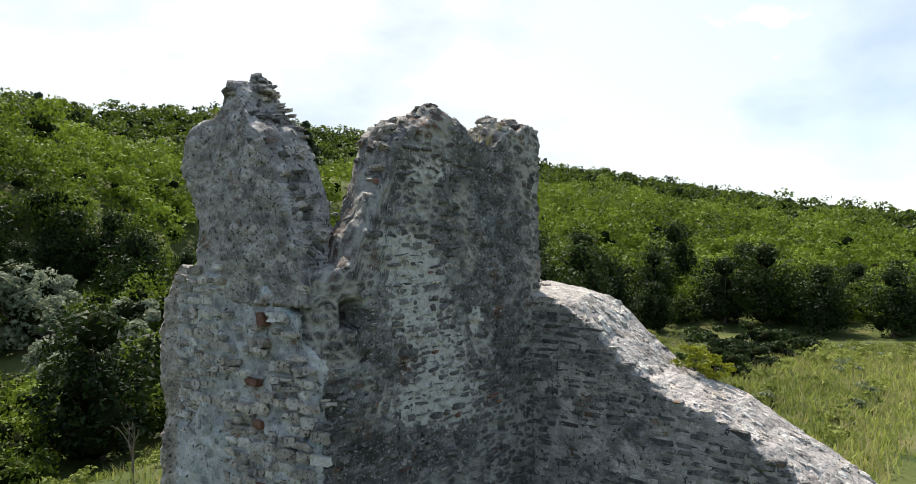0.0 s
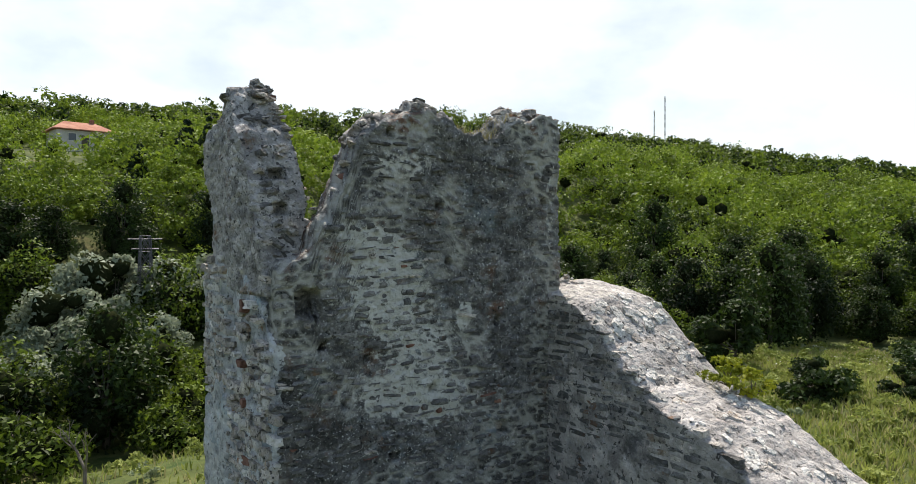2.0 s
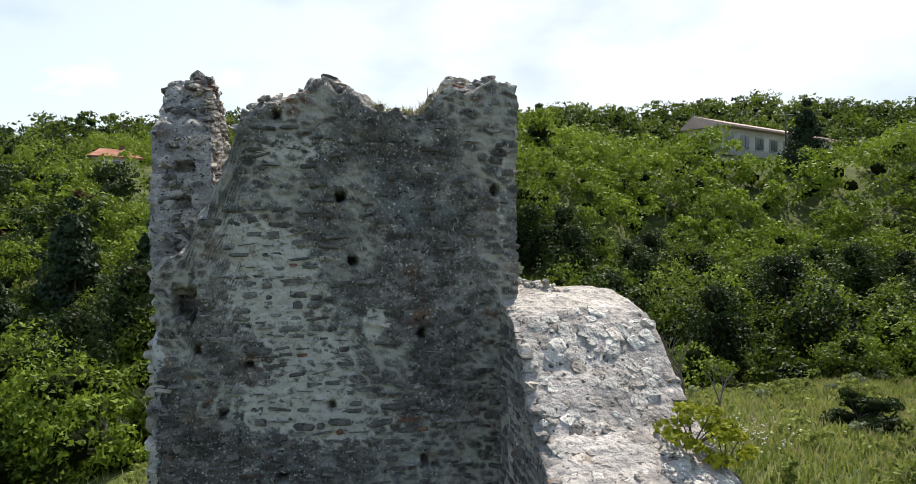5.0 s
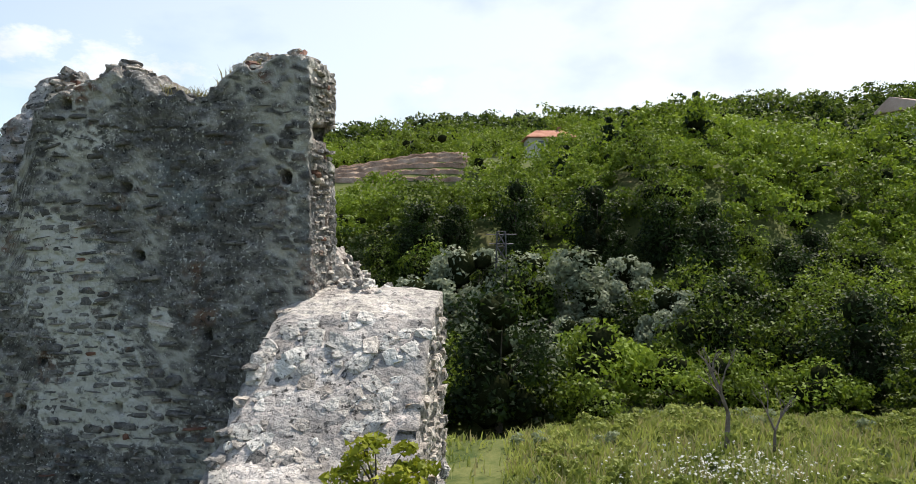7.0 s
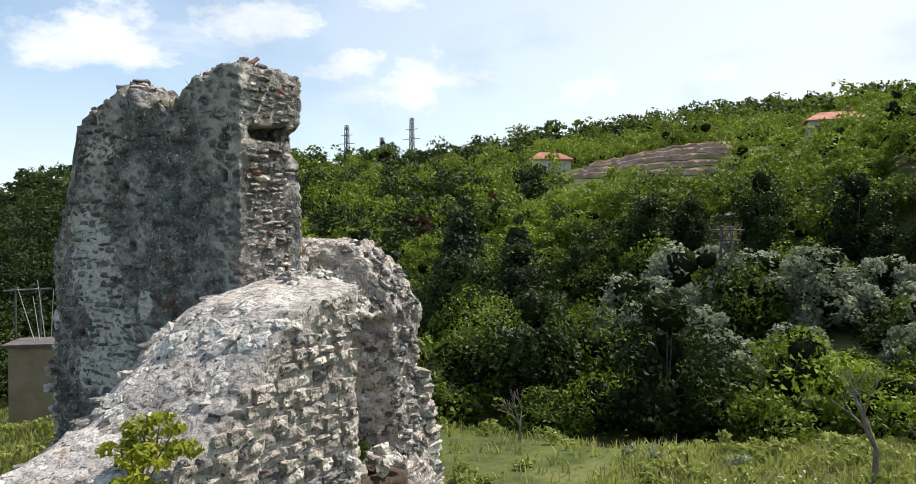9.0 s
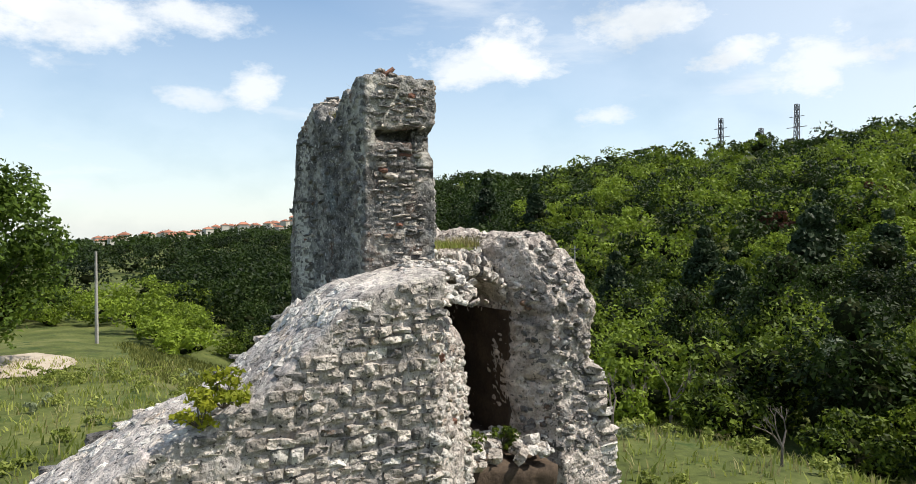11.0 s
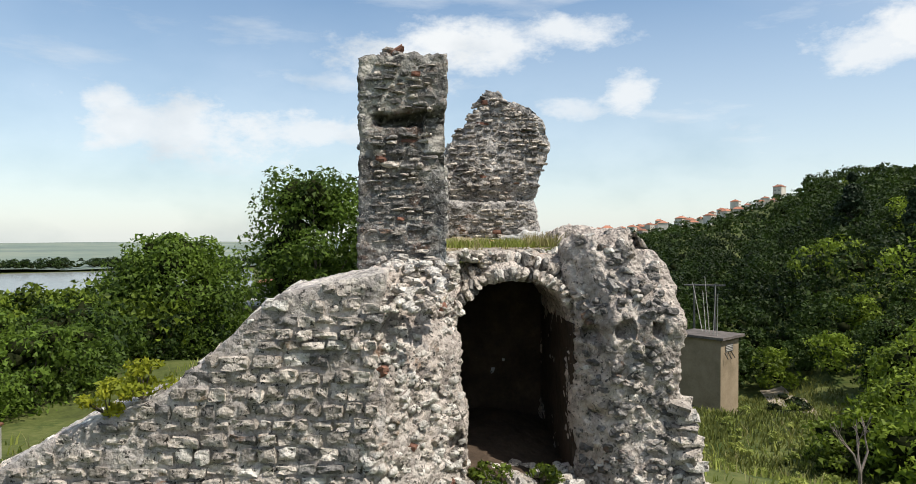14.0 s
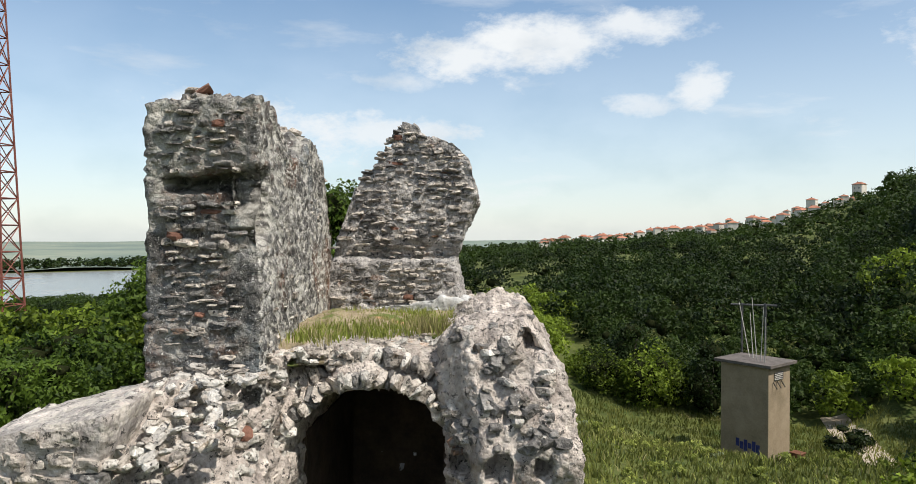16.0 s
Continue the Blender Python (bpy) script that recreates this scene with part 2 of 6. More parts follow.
M = {}
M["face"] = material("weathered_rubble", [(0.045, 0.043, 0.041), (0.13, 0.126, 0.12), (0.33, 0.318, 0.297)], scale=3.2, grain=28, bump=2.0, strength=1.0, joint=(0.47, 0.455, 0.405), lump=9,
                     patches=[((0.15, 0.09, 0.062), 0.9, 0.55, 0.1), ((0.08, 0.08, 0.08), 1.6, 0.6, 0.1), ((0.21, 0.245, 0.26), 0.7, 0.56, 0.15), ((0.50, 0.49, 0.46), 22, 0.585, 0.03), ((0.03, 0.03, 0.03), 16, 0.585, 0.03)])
M["side"] = material("plastered_rubble", [(0.20, 0.205, 0.208), (0.42, 0.43, 0.43), (0.62, 0.62, 0.6)], scale=3.2, grain=30, bump=1.2, joint=(0.52, 0.51, 0.48), lump=8,
                     patches=[((0.26, 0.14, 0.07), 1.3, 0.6, 0.05), ((0.12, 0.12, 0.12), 2.4, 0.58, 0.06), ((0.22, 0.285, 0.32), 0.8, 0.54, 0.12), ((0.07, 0.07, 0.07), 12, 0.575, 0.04), ((0.56, 0.52, 0.5), 17, 0.61, 0.04)])
M["stub"] = material("weathered_stub_rubble", [(0.16, 0.152, 0.145), (0.36, 0.342, 0.323), (0.60, 0.565, 0.53)], scale=3.6, grain=32, bump=1.6, strength=1.0, joint=(0.50, 0.47, 0.43), lump=12,
                     patches=[((0.22, 0.13, 0.085), 1.3, 0.58, 0.08), ((0.20, 0.215, 0.225), 0.9, 0.58, 0.1), ((0.05, 0.05, 0.05), 14, 0.57, 0.03), ((0.55, 0.53, 0.5), 19, 0.6, 0.03)])
M["broken"] = material("broken_mortar_core", [(0.24, 0.205, 0.18), (0.47, 0.415, 0.37), (0.70, 0.635, 0.57)], scale=5, grain=38, bump=1.5, strength=1.0, joint=(0.56, 0.52, 0.47), lump=14,
                       patches=[((0.28, 0.16, 0.09), 1.3, 0.62, 0.08), ((0.07, 0.065, 0.06), 15, 0.57, 0.03), ((0.2, 0.195, 0.19), 1.2, 0.57, 0.12)])
# brown chamber plaster, darkened so that its colour holds the vault's shade
M["inner"] = material("shade_dark_plaster", [(0.03, 0.022, 0.016), (0.06, 0.043, 0.03), (0.10, 0.072, 0.05)], scale=1.8, grain=18, bump=0.7, lump=7)
M["top"] = material("mortar_capping", [(0.25, 0.225, 0.205), (0.42, 0.385, 0.355), (0.60, 0.555, 0.51)], scale=3.4, grain=30, bump=1.5, detail=9, lump=10, strength=1.0, joint=(0.42, 0.39, 0.36), plaster=(0.55, 0.51, 0.45),
                    patches=[((0.07, 0.065, 0.06), 11, 0.575, 0.025), ((0.66, 0.57, 0.52), 3.6, 0.60, 0.05), ((0.16, 0.155, 0.15), 1.6, 0.58, 0.1)])
M["stone"] = material("limestone_block", [(0.22, 0.195, 0.17), (0.45, 0.405, 0.355), (0.68, 0.62, 0.55)], scale=5, grain=45, bump=1.25, strength=1.0, detail=9, lump=16, rand=0.3,
                      patches=[((0.07, 0.064, 0.058), 17, 0.57, 0.03), ((0.20, 0.19, 0.182), 2.6, 0.58, 0.1), ((0.30, 0.22, 0.145), 2.2, 0.60, 0.08)])
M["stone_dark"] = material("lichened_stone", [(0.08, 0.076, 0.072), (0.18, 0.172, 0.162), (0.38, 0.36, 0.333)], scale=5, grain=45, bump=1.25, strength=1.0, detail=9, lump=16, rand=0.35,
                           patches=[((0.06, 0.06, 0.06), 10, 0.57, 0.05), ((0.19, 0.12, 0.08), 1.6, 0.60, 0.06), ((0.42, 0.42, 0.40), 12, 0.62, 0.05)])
M["stone_pale"] = material("pale_limestone", [(0.40, 0.38, 0.35), (0.58, 0.55, 0.50), (0.72, 0.69, 0.64)], scale=5, grain=45, bump=1.25, strength=1.0, detail=9, lump=16, rand=0.22, patches=[((0.09, 0.082, 0.075), 17, 0.58, 0.03)])
M["brick"] = material("red_brick", [(0.10, 0.05, 0.035), (0.17, 0.085, 0.06), (0.25, 0.14, 0.10)], scale=6, grain=50, rand=0.25)
M["ground"] = material("meadow_ground", [(0.04, 0.05, 0.016), (0.082, 0.1, 0.028), (0.15, 0.155, 0.055)], scale=0.35, grain=5, bump=1.5, detail=8, spec=0.1,
                       patches=[((0.16, 0.14, 0.06), 0.16, 0.58, 0.12), ((0.035, 0.06, 0.015), 0.5, 0.55, 0.12)])
M["earth"] = material("dry_earth", [(0.17, 0.13, 0.085), (0.28, 0.23, 0.15), (0.42, 0.36, 0.25)], scale=3, grain=25, bump=1.2, patches=[((0.11, 0.14, 0.035), 1.6, 0.5, 0.08), ((0.45, 0.27, 0.15), 1.1, 0.6, 0.06)])
M["dirt"] = material("pale_dirt", [(0.30, 0.25, 0.19), (0.42, 0.36, 0.28), (0.5, 0.44, 0.36)], scale=0.8, grain=12, bump=0.5)
M["soil"] = material("terrace_soil", [(0.17, 0.10, 0.065), (0.37, 0.25, 0.17), (0.58, 0.44, 0.33)], scale=0.5, grain=6, bump=1.0)
M["bark"] = material("bark", [(0.05, 0.04, 0.03), (0.10, 0.085, 0.065), (0.17, 0.145, 0.115)], scale=6, grain=30)
M["deadwood"] = material("dead_wood", [(0.11, 0.09, 0.075), (0.17, 0.145, 0.125), (0.24, 0.21, 0.18)], scale=6, grain=30)
M["render"] = material("kiosk_plaster", [(0.20, 0.16, 0.105), (0.27, 0.215, 0.145), (0.33, 0.27, 0.19)], scale=0.9, grain=14, bump=0.2, patches=[((0.22, 0.18, 0.13), 1.2, 0.6, 0.1)])
M["roofing"] = material("bitumen_roof", [(0.07, 0.06, 0.055), (0.12, 0.105, 0.095), (0.17, 0.15, 0.13)], scale=2, grain=14)
M["tiles"] = material("roof_tiles", [(0.22, 0.09, 0.055), (0.34, 0.15, 0.095), (0.42, 0.22, 0.15)], scale=0.6, grain=6, rand=0.25)
M["palewall"] = material("pale_wall", [(0.42, 0.39, 0.34), (0.55, 0.52, 0.46), (0.66, 0.63, 0.58)], scale=0.4, grain=6, rand=0.2)
M["steel"] = material("weathered_steel", [(0.06, 0.06, 0.065), (0.10, 0.10, 0.105), (0.16, 0.155, 0.15)], rough=0.55, metal=0.6, scale=3, grain=20)
M["redsteel"] = material("red_painted_steel", [(0.10, 0.03, 0.025), (0.17, 0.055, 0.04), (0.25, 0.11, 0.09)], rough=0.6, scale=1, grain=10)
M["concrete"] = material("concrete", [(0.25, 0.24, 0.22), (0.36, 0.35, 0.32), (0.45, 0.44, 0.41)], scale=1.5, grain=16)
M["dark"] = material("dark_recess", [(0.015, 0.014, 0.013), (0.025, 0.023, 0.02)], scale=3, grain=20)
M["glass"] = material("window_glass", [(0.04, 0.05, 0.06), (0.07, 0.08, 0.09)], rough=0.15, scale=0.5, grain=3, bump=0.0, spec=0.5)
M["water"] = material("river_water", [(0.20, 0.21, 0.19), (0.24, 0.245, 0.22), (0.28, 0.28, 0.25)], rough=0.25, scale=0.004, grain=0.03, bump=0.2, spec=0.5)
M["paint_green"] = material("rust_box", [(0.10, 0.045, 0.025), (0.17, 0.08, 0.045)], scale=3, grain=20)
M["leaf"] = foliage("broad_leaf", (0.009, 0.022, 0.003), (0.215, 0.295, 0.028), translucent=0.34)
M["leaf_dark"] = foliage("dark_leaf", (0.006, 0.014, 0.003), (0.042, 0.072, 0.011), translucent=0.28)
M["leaf_silver"] = foliage("silver_leaf", (0.16, 0.19, 0.115), (0.38, 0.42, 0.295))
# near-black colour for added masses that stand for the shade inside crowns
M["twigs"] = material("crown_shade", [(0.008, 0.012, 0.004), (0.016, 0.02, 0.008), (0.028, 0.03, 0.014)], scale=3, grain=12, spec=0.0)
M["leaf_sage"] = foliage("sage_weed_leaf", (0.10, 0.13, 0.06), (0.26, 0.30, 0.17))
M["leaf_yellow"] = foliage("yellow_green_leaf", (0.16, 0.19, 0.012), (0.40, 0.40, 0.03), scale=2)
M["needle"] = foliage("pine_needle", (0.012, 0.024, 0.010), (0.035, 0.058, 0.022), translucent=0.15)
M["grass"] = foliage("grass_blade", (0.16, 0.20, 0.035), (0.42, 0.45, 0.12), scale=0.3)
M["slopegrass"] = foliage("slope_grass_blade", (0.05, 0.07, 0.014), (0.22, 0.23, 0.06), scale=0.3)
M["leaf_mid"] = foliage("mid_leaf", (0.012, 0.028, 0.005), (0.13, 0.205, 0.024), translucent=0.32)
M["drygrass"] = foliage("dry_grass", (0.22, 0.20, 0.08), (0.42, 0.38, 0.18), scale=0.8)
M["flower"] = foliage("white_flower", (0.5, 0.5, 0.45), (0.75, 0.75, 0.7))

# ---- building helpers ----


def mesh_of(name, verts, faces, mat, smooth=False):
    """A mesh from arrays: verts (n, 3), faces (m, 3 or 4)."""
    verts, faces = np.asarray(verts, np.float32), np.asarray(faces, np.int32)
    me = bpy.data.meshes.new(name)
    k = faces.shape[1]
    me.vertices.add(len(verts)); me.vertices.foreach_set("co", verts.ravel())
    me.loops.add(faces.size); me.loops.foreach_set("vertex_index", faces.ravel())
    me.polygons.add(len(faces)); me.polygons.foreach_set("loop_start", np.arange(0, faces.size, k, dtype=np.int32))
    if smooth:
        me.polygons.foreach_set("use_smooth", np.ones(len(faces), bool))
    me.update(calc_edges=True)
    me.materials.append(M[mat] if isinstance(mat, str) else mat)
    return me


def root(name, at, label, category, group="", kind=""):
    ob = new(name)
    ob.empty_display_size = 0.3
    ob.matrix_basis = Matrix.Translation(at)
    return tagged(ob, label, category, group, kind)


def hang(name, me, parent, label=""):
    """A mesh given in world places, as a part of parent."""
    ob = new(name, me)
    ob.parent = parent
    if parent.parent is None:
        ob.matrix_parent_inverse = parent.matrix_basis.inverted()
    if label:
        ob["label"] = label
    return ob


def part(name, bm, mat, parent, label="", smooth=False):
    me = bpy.data.meshes.new(name)
    for f in bm.faces:
        f.smooth = smooth
    bm.to_mesh(me); bm.free()
    me.materials.append(M[mat])
    return hang(name, me, parent, label)


def box(bm, x0, y0, z0, x1, y1, z1, bevel=0.0):
    m = Matrix.LocRotScale(((x0 + x1) / 2, (y0 + y1) / 2, (z0 + z1) / 2), None, (x1 - x0, y1 - y0, z1 - z0))
    r = bmesh.ops.create_cube(bm, size=1, matrix=m)
    if bevel:
        bmesh.ops.bevel(bm, geom=list({e for v in r["verts"] for e in v.link_edges}), offset=bevel, segments=1, affect="EDGES")
    return bm


def rod(bm, a, b, r, r2=None, seg=6):
    a, b = Vector(a), Vector(b)
    d = b - a
    m = Matrix.Translation((a + b) / 2) @ d.to_track_quat("Z", "Y").to_matrix().to_4x4()
    bmesh.ops.create_cone(bm, cap_ends=True, segments=seg, radius1=r, radius2=r if r2 is None else r2, depth=d.length, matrix=m)
    return bm


def hash3(c):
    v = np.sin(c @ np.array([127.1, 311.7, 74.7])) * 43758.5453
    return v - np.floor(v)


def stones_at(p, cell):
    """Rubble pattern at places p (n, 3): 0 in a joint to 1 inside a stone, and a random tone for each stone. cell: a stone's size."""
    q = p / np.array(cell)
    q = q + 0.22 * np.stack([np.sin(q[:, 1] * 2.1 + q[:, 2] * 1.3), np.sin(q[:, 2] * 1.7 + q[:, 0] * 1.9), 0.6 * np.sin(q[:, 0] * 0.9 + q[:, 1] * 1.1)], 1)
    base = np.floor(q)
    f1, f2, tone = np.full(len(q), 9.0), np.full(len(q), 9.0), np.zeros(len(q))
    for dx in (-1, 0, 1):
        for dy in (-1, 0, 1):
            for dz in (-1, 0, 1):
                c = base + np.array([dx, dy, dz])
                j = np.stack([hash3(c), hash3(c + 17.3), hash3(c + 41.9)], 1)
                d = np.linalg.norm(c + 0.15 + 0.7 * j - q, axis=1)
                nearer = d < f1
                f2 = np.where(nearer, f1, np.minimum(f2, d))
                tone = np.where(nearer, hash3(c + 5.5), tone)
                f1 = np.where(nearer, d, f1)
    return np.clip((f2 - f1) / 0.28, 0, 1), tone


def waves(p, size, seed=0):
    """Smooth random field in -1..1 at places p, made of lattice noise."""
    q = p / size + seed * 7.31
    b = np.floor(q); f = q - b
    f = f * f * (3 - 2 * f)
    out = np.zeros(len(q))
    for dx in (0, 1):
        for dy in (0, 1):
            for dz in (0, 1):
                w = (f[:, 0] if dx else 1 - f[:, 0]) * (f[:, 1] if dy else 1 - f[:, 1]) * (f[:, 2] if dz else 1 - f[:, 2])
                out += w * hash3(b + np.array([dx, dy, dz]))
    return out * 2 - 1


def masonry(name, shape, n, mat, parent, label="", rough=0.05, relief=0.03, cell=(0.3, 0.3, 0.16), seed=0, ragged=0.0, bed=0.05, pale=None):
    """A closed block of masonry. shape(u, v, w) maps the unit cube's places to the world; n: steps along the three ways.
    The skin bulges by rough (large) and relief (stones and joints)."""
    vid, verts, faces = {}, [], []

    def vert(i, j, k):
        if (i, j, k) not in vid:
            vid[i, j, k] = len(verts)
            verts.append((i / n[0], j / n[1], k / n[2]))
        return vid[i, j, k]
    for a, b, c in ((0, 1, 2), (1, 2, 0), (2, 0, 1)):
        for side in (0, n[c]):
            for i in range(n[a]):
                for j in range(n[b]):
                    q = []
                    for di, dj in ((0, 0), (1, 0), (1, 1), (0, 1)):
                        x = [0, 0, 0]
                        x[a], x[b], x[c] = i + di, j + dj, side
                        q.append(vert(*x))
                    faces.append(q if side else q[::-1])
    uvw = np.array(verts)
    p = shape(uvw[:, 0], uvw[:, 1], uvw[:, 2])
    f = np.array(faces)
    nor = np.zeros_like(p)
    fn = np.cross(p[f[:, 2]] - p[f[:, 0]], p[f[:, 3]] - p[f[:, 1]])
    for k in range(4):
        np.add.at(nor, f[:, k], fn)
    nor /= np.maximum(np.linalg.norm(nor, axis=1), 1e-9)[:, None]
    s, tone = stones_at(p, cell)
    d = rough * (waves(p, 0.55, seed) + 0.5 * waves(p, 0.22, seed + 3)) + relief * (s ** 0.6 - 0.6) * (0.5 + tone) + relief * 0.4 * waves(p, 0.06, seed + 9)
    p = p + nor * d[:, None]
    if ragged:
        top = np.clip((uvw[:, 2] - 0.86) / 0.14, 0, 1)
        p[:, 2] += top * ragged * (waves(p, 0.35, seed + 5) + 0.7 * waves(p, 0.13, seed + 6))
    me = mesh_of(name, p, f, mat, smooth=True)
    fields = [("joint", 1 - np.clip((s - bed) * 1.5, 0, 1)), ("tone", tone)]
    if pale:
        # mortar lies deepest in the joints, so the stones' faces show through it
        fields.append(("pale", pale(p, uvw) * (1 - 0.35 * np.clip(s - 0.3, 0, 1))))
    for key, val in fields:
        at = me.attributes.new(key, "FLOAT", "POINT")
        at.data.foreach_set("value", val.astype(np.float32))
    return hang(name, me, parent, label)


RNG = random.Random(4)


def rock_mesh(seed, boxy=0.5):
    """One stone of unit size with an uneven, chipped surface."""
    r = random.Random(seed)
    bm = bmesh.new()
    bmesh.ops.create_cube(bm, size=1)
    bmesh.ops.subdivide_edges(bm, edges=bm.edges[:], cuts=1, use_grid_fill=True)
    for v in bm.verts:
        c = v.co.copy()
        sph = c.normalized() * 0.56
        v.co = c.lerp(sph, 1 - boxy if r.random() < 0.8 else 0.6)
        v.co += Vector((r.uniform(-1, 1), r.uniform(-1, 1), r.uniform(-1, 1))) * 0.11
    bmesh.ops.triangulate(bm, faces=bm.faces[:])
    for f in bm.faces:
        f.smooth = False
    me = bpy.data.meshes.new("stone")
    bm.to_mesh(me); bm.free()
    return me


ROCKS = {}
for key in ("stone", "stone_dark", "stone_pale", "brick", "stone/round", "stone_dark/round", "stone_pale/round", "brick/round"):
    ROCKS[key] = []
    for s in range(9):
        me = rock_mesh(s * 7 + 1, 0.5 if "round" in key else 0.74)
        me.materials.append(M[key.split("/")[0]])
        ROCKS[key].append(me)


def lay(parent, places, mixture, name="stone", limit=300, near=None, round_=False):
    """Stones as pieces of parent: places are matrices; mixture: [(material key, share)]. Past the limit they are joined."""
    if near:
        places = sorted(places, key=lambda m: (m.translation - Vector(near)).length)
    round_ = round_ or "rubble" in name or name == "set_stone"
    keys, shares = [k + ("/round" if round_ else "") for k, _ in mixture], [s for _, s in mixture]
    for m in places[:limit]:
        ob = new(name, RNG.choice(ROCKS[RNG.choices(keys, shares)[0]]))
        ob.parent = parent
        if parent.parent is None:
            ob.matrix_parent_inverse = parent.matrix_basis.inverted()
        ob.matrix_basis = m
    rest = places[limit:]
    if rest:
        vs, fs, base = [], [], 0
        for m in rest:
            me = RNG.choice(ROCKS[keys[0]])
            co = np.empty(len(me.vertices) * 3, np.float32); me.vertices.foreach_get("co", co)
            co = co.reshape(-1, 3)
            mm = np.array(m)
            vs.append(co @ mm[:3, :3].T + mm[:3, 3])
            fi = np.empty(len(me.polygons) * 3, np.int32); me.loops.foreach_get("vertex_index", fi)
            fs.append(fi.reshape(-1, 3) + base); base += len(co)
        tagged(hang("stonework", mesh_of("stonework", np.concatenate(vs), np.concatenate(fs), keys[0].split("/")[0], True), parent), "further small stones of the same wall", kind="stuff")


def courses(place, w, h, inside, course=(0.12, 0.2), length=(0.18, 0.46), proud=0.03, depth=0.14, tilt=0.03, skip=0.0, gap=0.016, loose=0.0, rng=RNG):
    """Matrices of stones in rough courses. place(u, v) gives the point, the way along, the way up and the way out."""
    got, v = [], 0.0
    while v < h:
        ch = rng.uniform(*course)
        u = rng.uniform(-0.3, 0)
        while u < w:
            ln = rng.uniform(*length) * (0.75 + 0.5 * ch / course[1])
            hh = ch * rng.uniform(0.86 - 0.4 * loose, 1.0 + 0.1 * loose)
            uc, vc = u + ln / 2, v + ch / 2 + rng.uniform(-0.012, 0.012) * (1 + 3 * loose)
            if 0 < uc < w and inside(uc, vc) and rng.random() >= skip:
                p, a, b, c = (Vector(q) for q in place(uc, vc))
                t = Matrix((a, b, c)).transposed().to_4x4()
                rot = Euler((rng.gauss(0, tilt), rng.gauss(0, tilt), rng.gauss(0, tilt))).to_matrix().to_4x4()
                out = proud * rng.uniform(0.3, 1.6) - depth / 2
                got.append(Matrix.Translation(p + c * out) @ t @ rot @ Matrix.Diagonal((ln - gap, hh - gap, depth, 1)))
            u += ln
        v += ch
    return got


def tumble(points, size, flat=0.7, rng=RNG):
    """Matrices of loose, broken stones at points."""
    out = []
    for p in points:
        s = rng.uniform(*size)
        out.append(Matrix.Translation(p) @ Euler((rng.uniform(0, 6), rng.uniform(0, 6), rng.uniform(0, 6)) if flat > 0.85 else (rng.gauss(0, 0.35), rng.gauss(0, 0.35), rng.uniform(0, 6))).to_matrix().to_4x4()
                   @ Matrix.Diagonal((s * rng.uniform(0.8, 1.5), s * rng.uniform(0.7, 1.1), s * flat * rng.uniform(0.7, 1.1), 1)))
    return out

# ---- ground ----
NEAR = np.array([(0, 0, 2.2), (6, -6, 2.4), (3, -12, 2.4), (7, 8, 2.0), (10, 9, 2.1), (5.8, 9.5, 1.6), (-5, 3, 1.6), (0, 8, 1.5), (20, 0, 2.3), (20, 12, 1.6),
                 (40, 8, 0.6), (-15, -8, 1.3), (-35, -9, -0.3), (-33, 18, -5.4), (-38, 30, -6.2), (-12, 12, -1.2), (4, 18, -0.3), (-1, 20, -0.4), (17, 24, -0.6),
                 (-1, 32, 0.0), (8, 41, 2.0), (-2, 56, 6.9), (3, 38, 0.8), (16, 56, 8.0), (-9, 37, 0.8), (-22, 35, -3.5), (30, 35, 1.0), (12, -20, 2.5), (-20, -25, 0.8)])
RIDGE = np.array([(-60, 300, 0), (-20, 420, 10), (2, 420, 14), (20, 330, 30), (36, 270, 40), (55, 230, 44.5), (70, 210, 43), (86, 200, 38.5), (97, 195, 35), (103, 190, 32),
                  (110, 180, 30), (118, 175, 25), (134, 185, 23), (142, 215, 20), (148, 260, 24), (150.5, 300, 25), (153, 420, 27), (156, 520, 24), (159, 580, 17), (164, 640, 9), (169, 700, 1), (174, 700, -5), (184, 640, -9), (190, 640, -24), (195, 640, -46), (230, 640, -46),
                  (250, 450, -10), (300, 300, 0)])

SHELF = 7.6


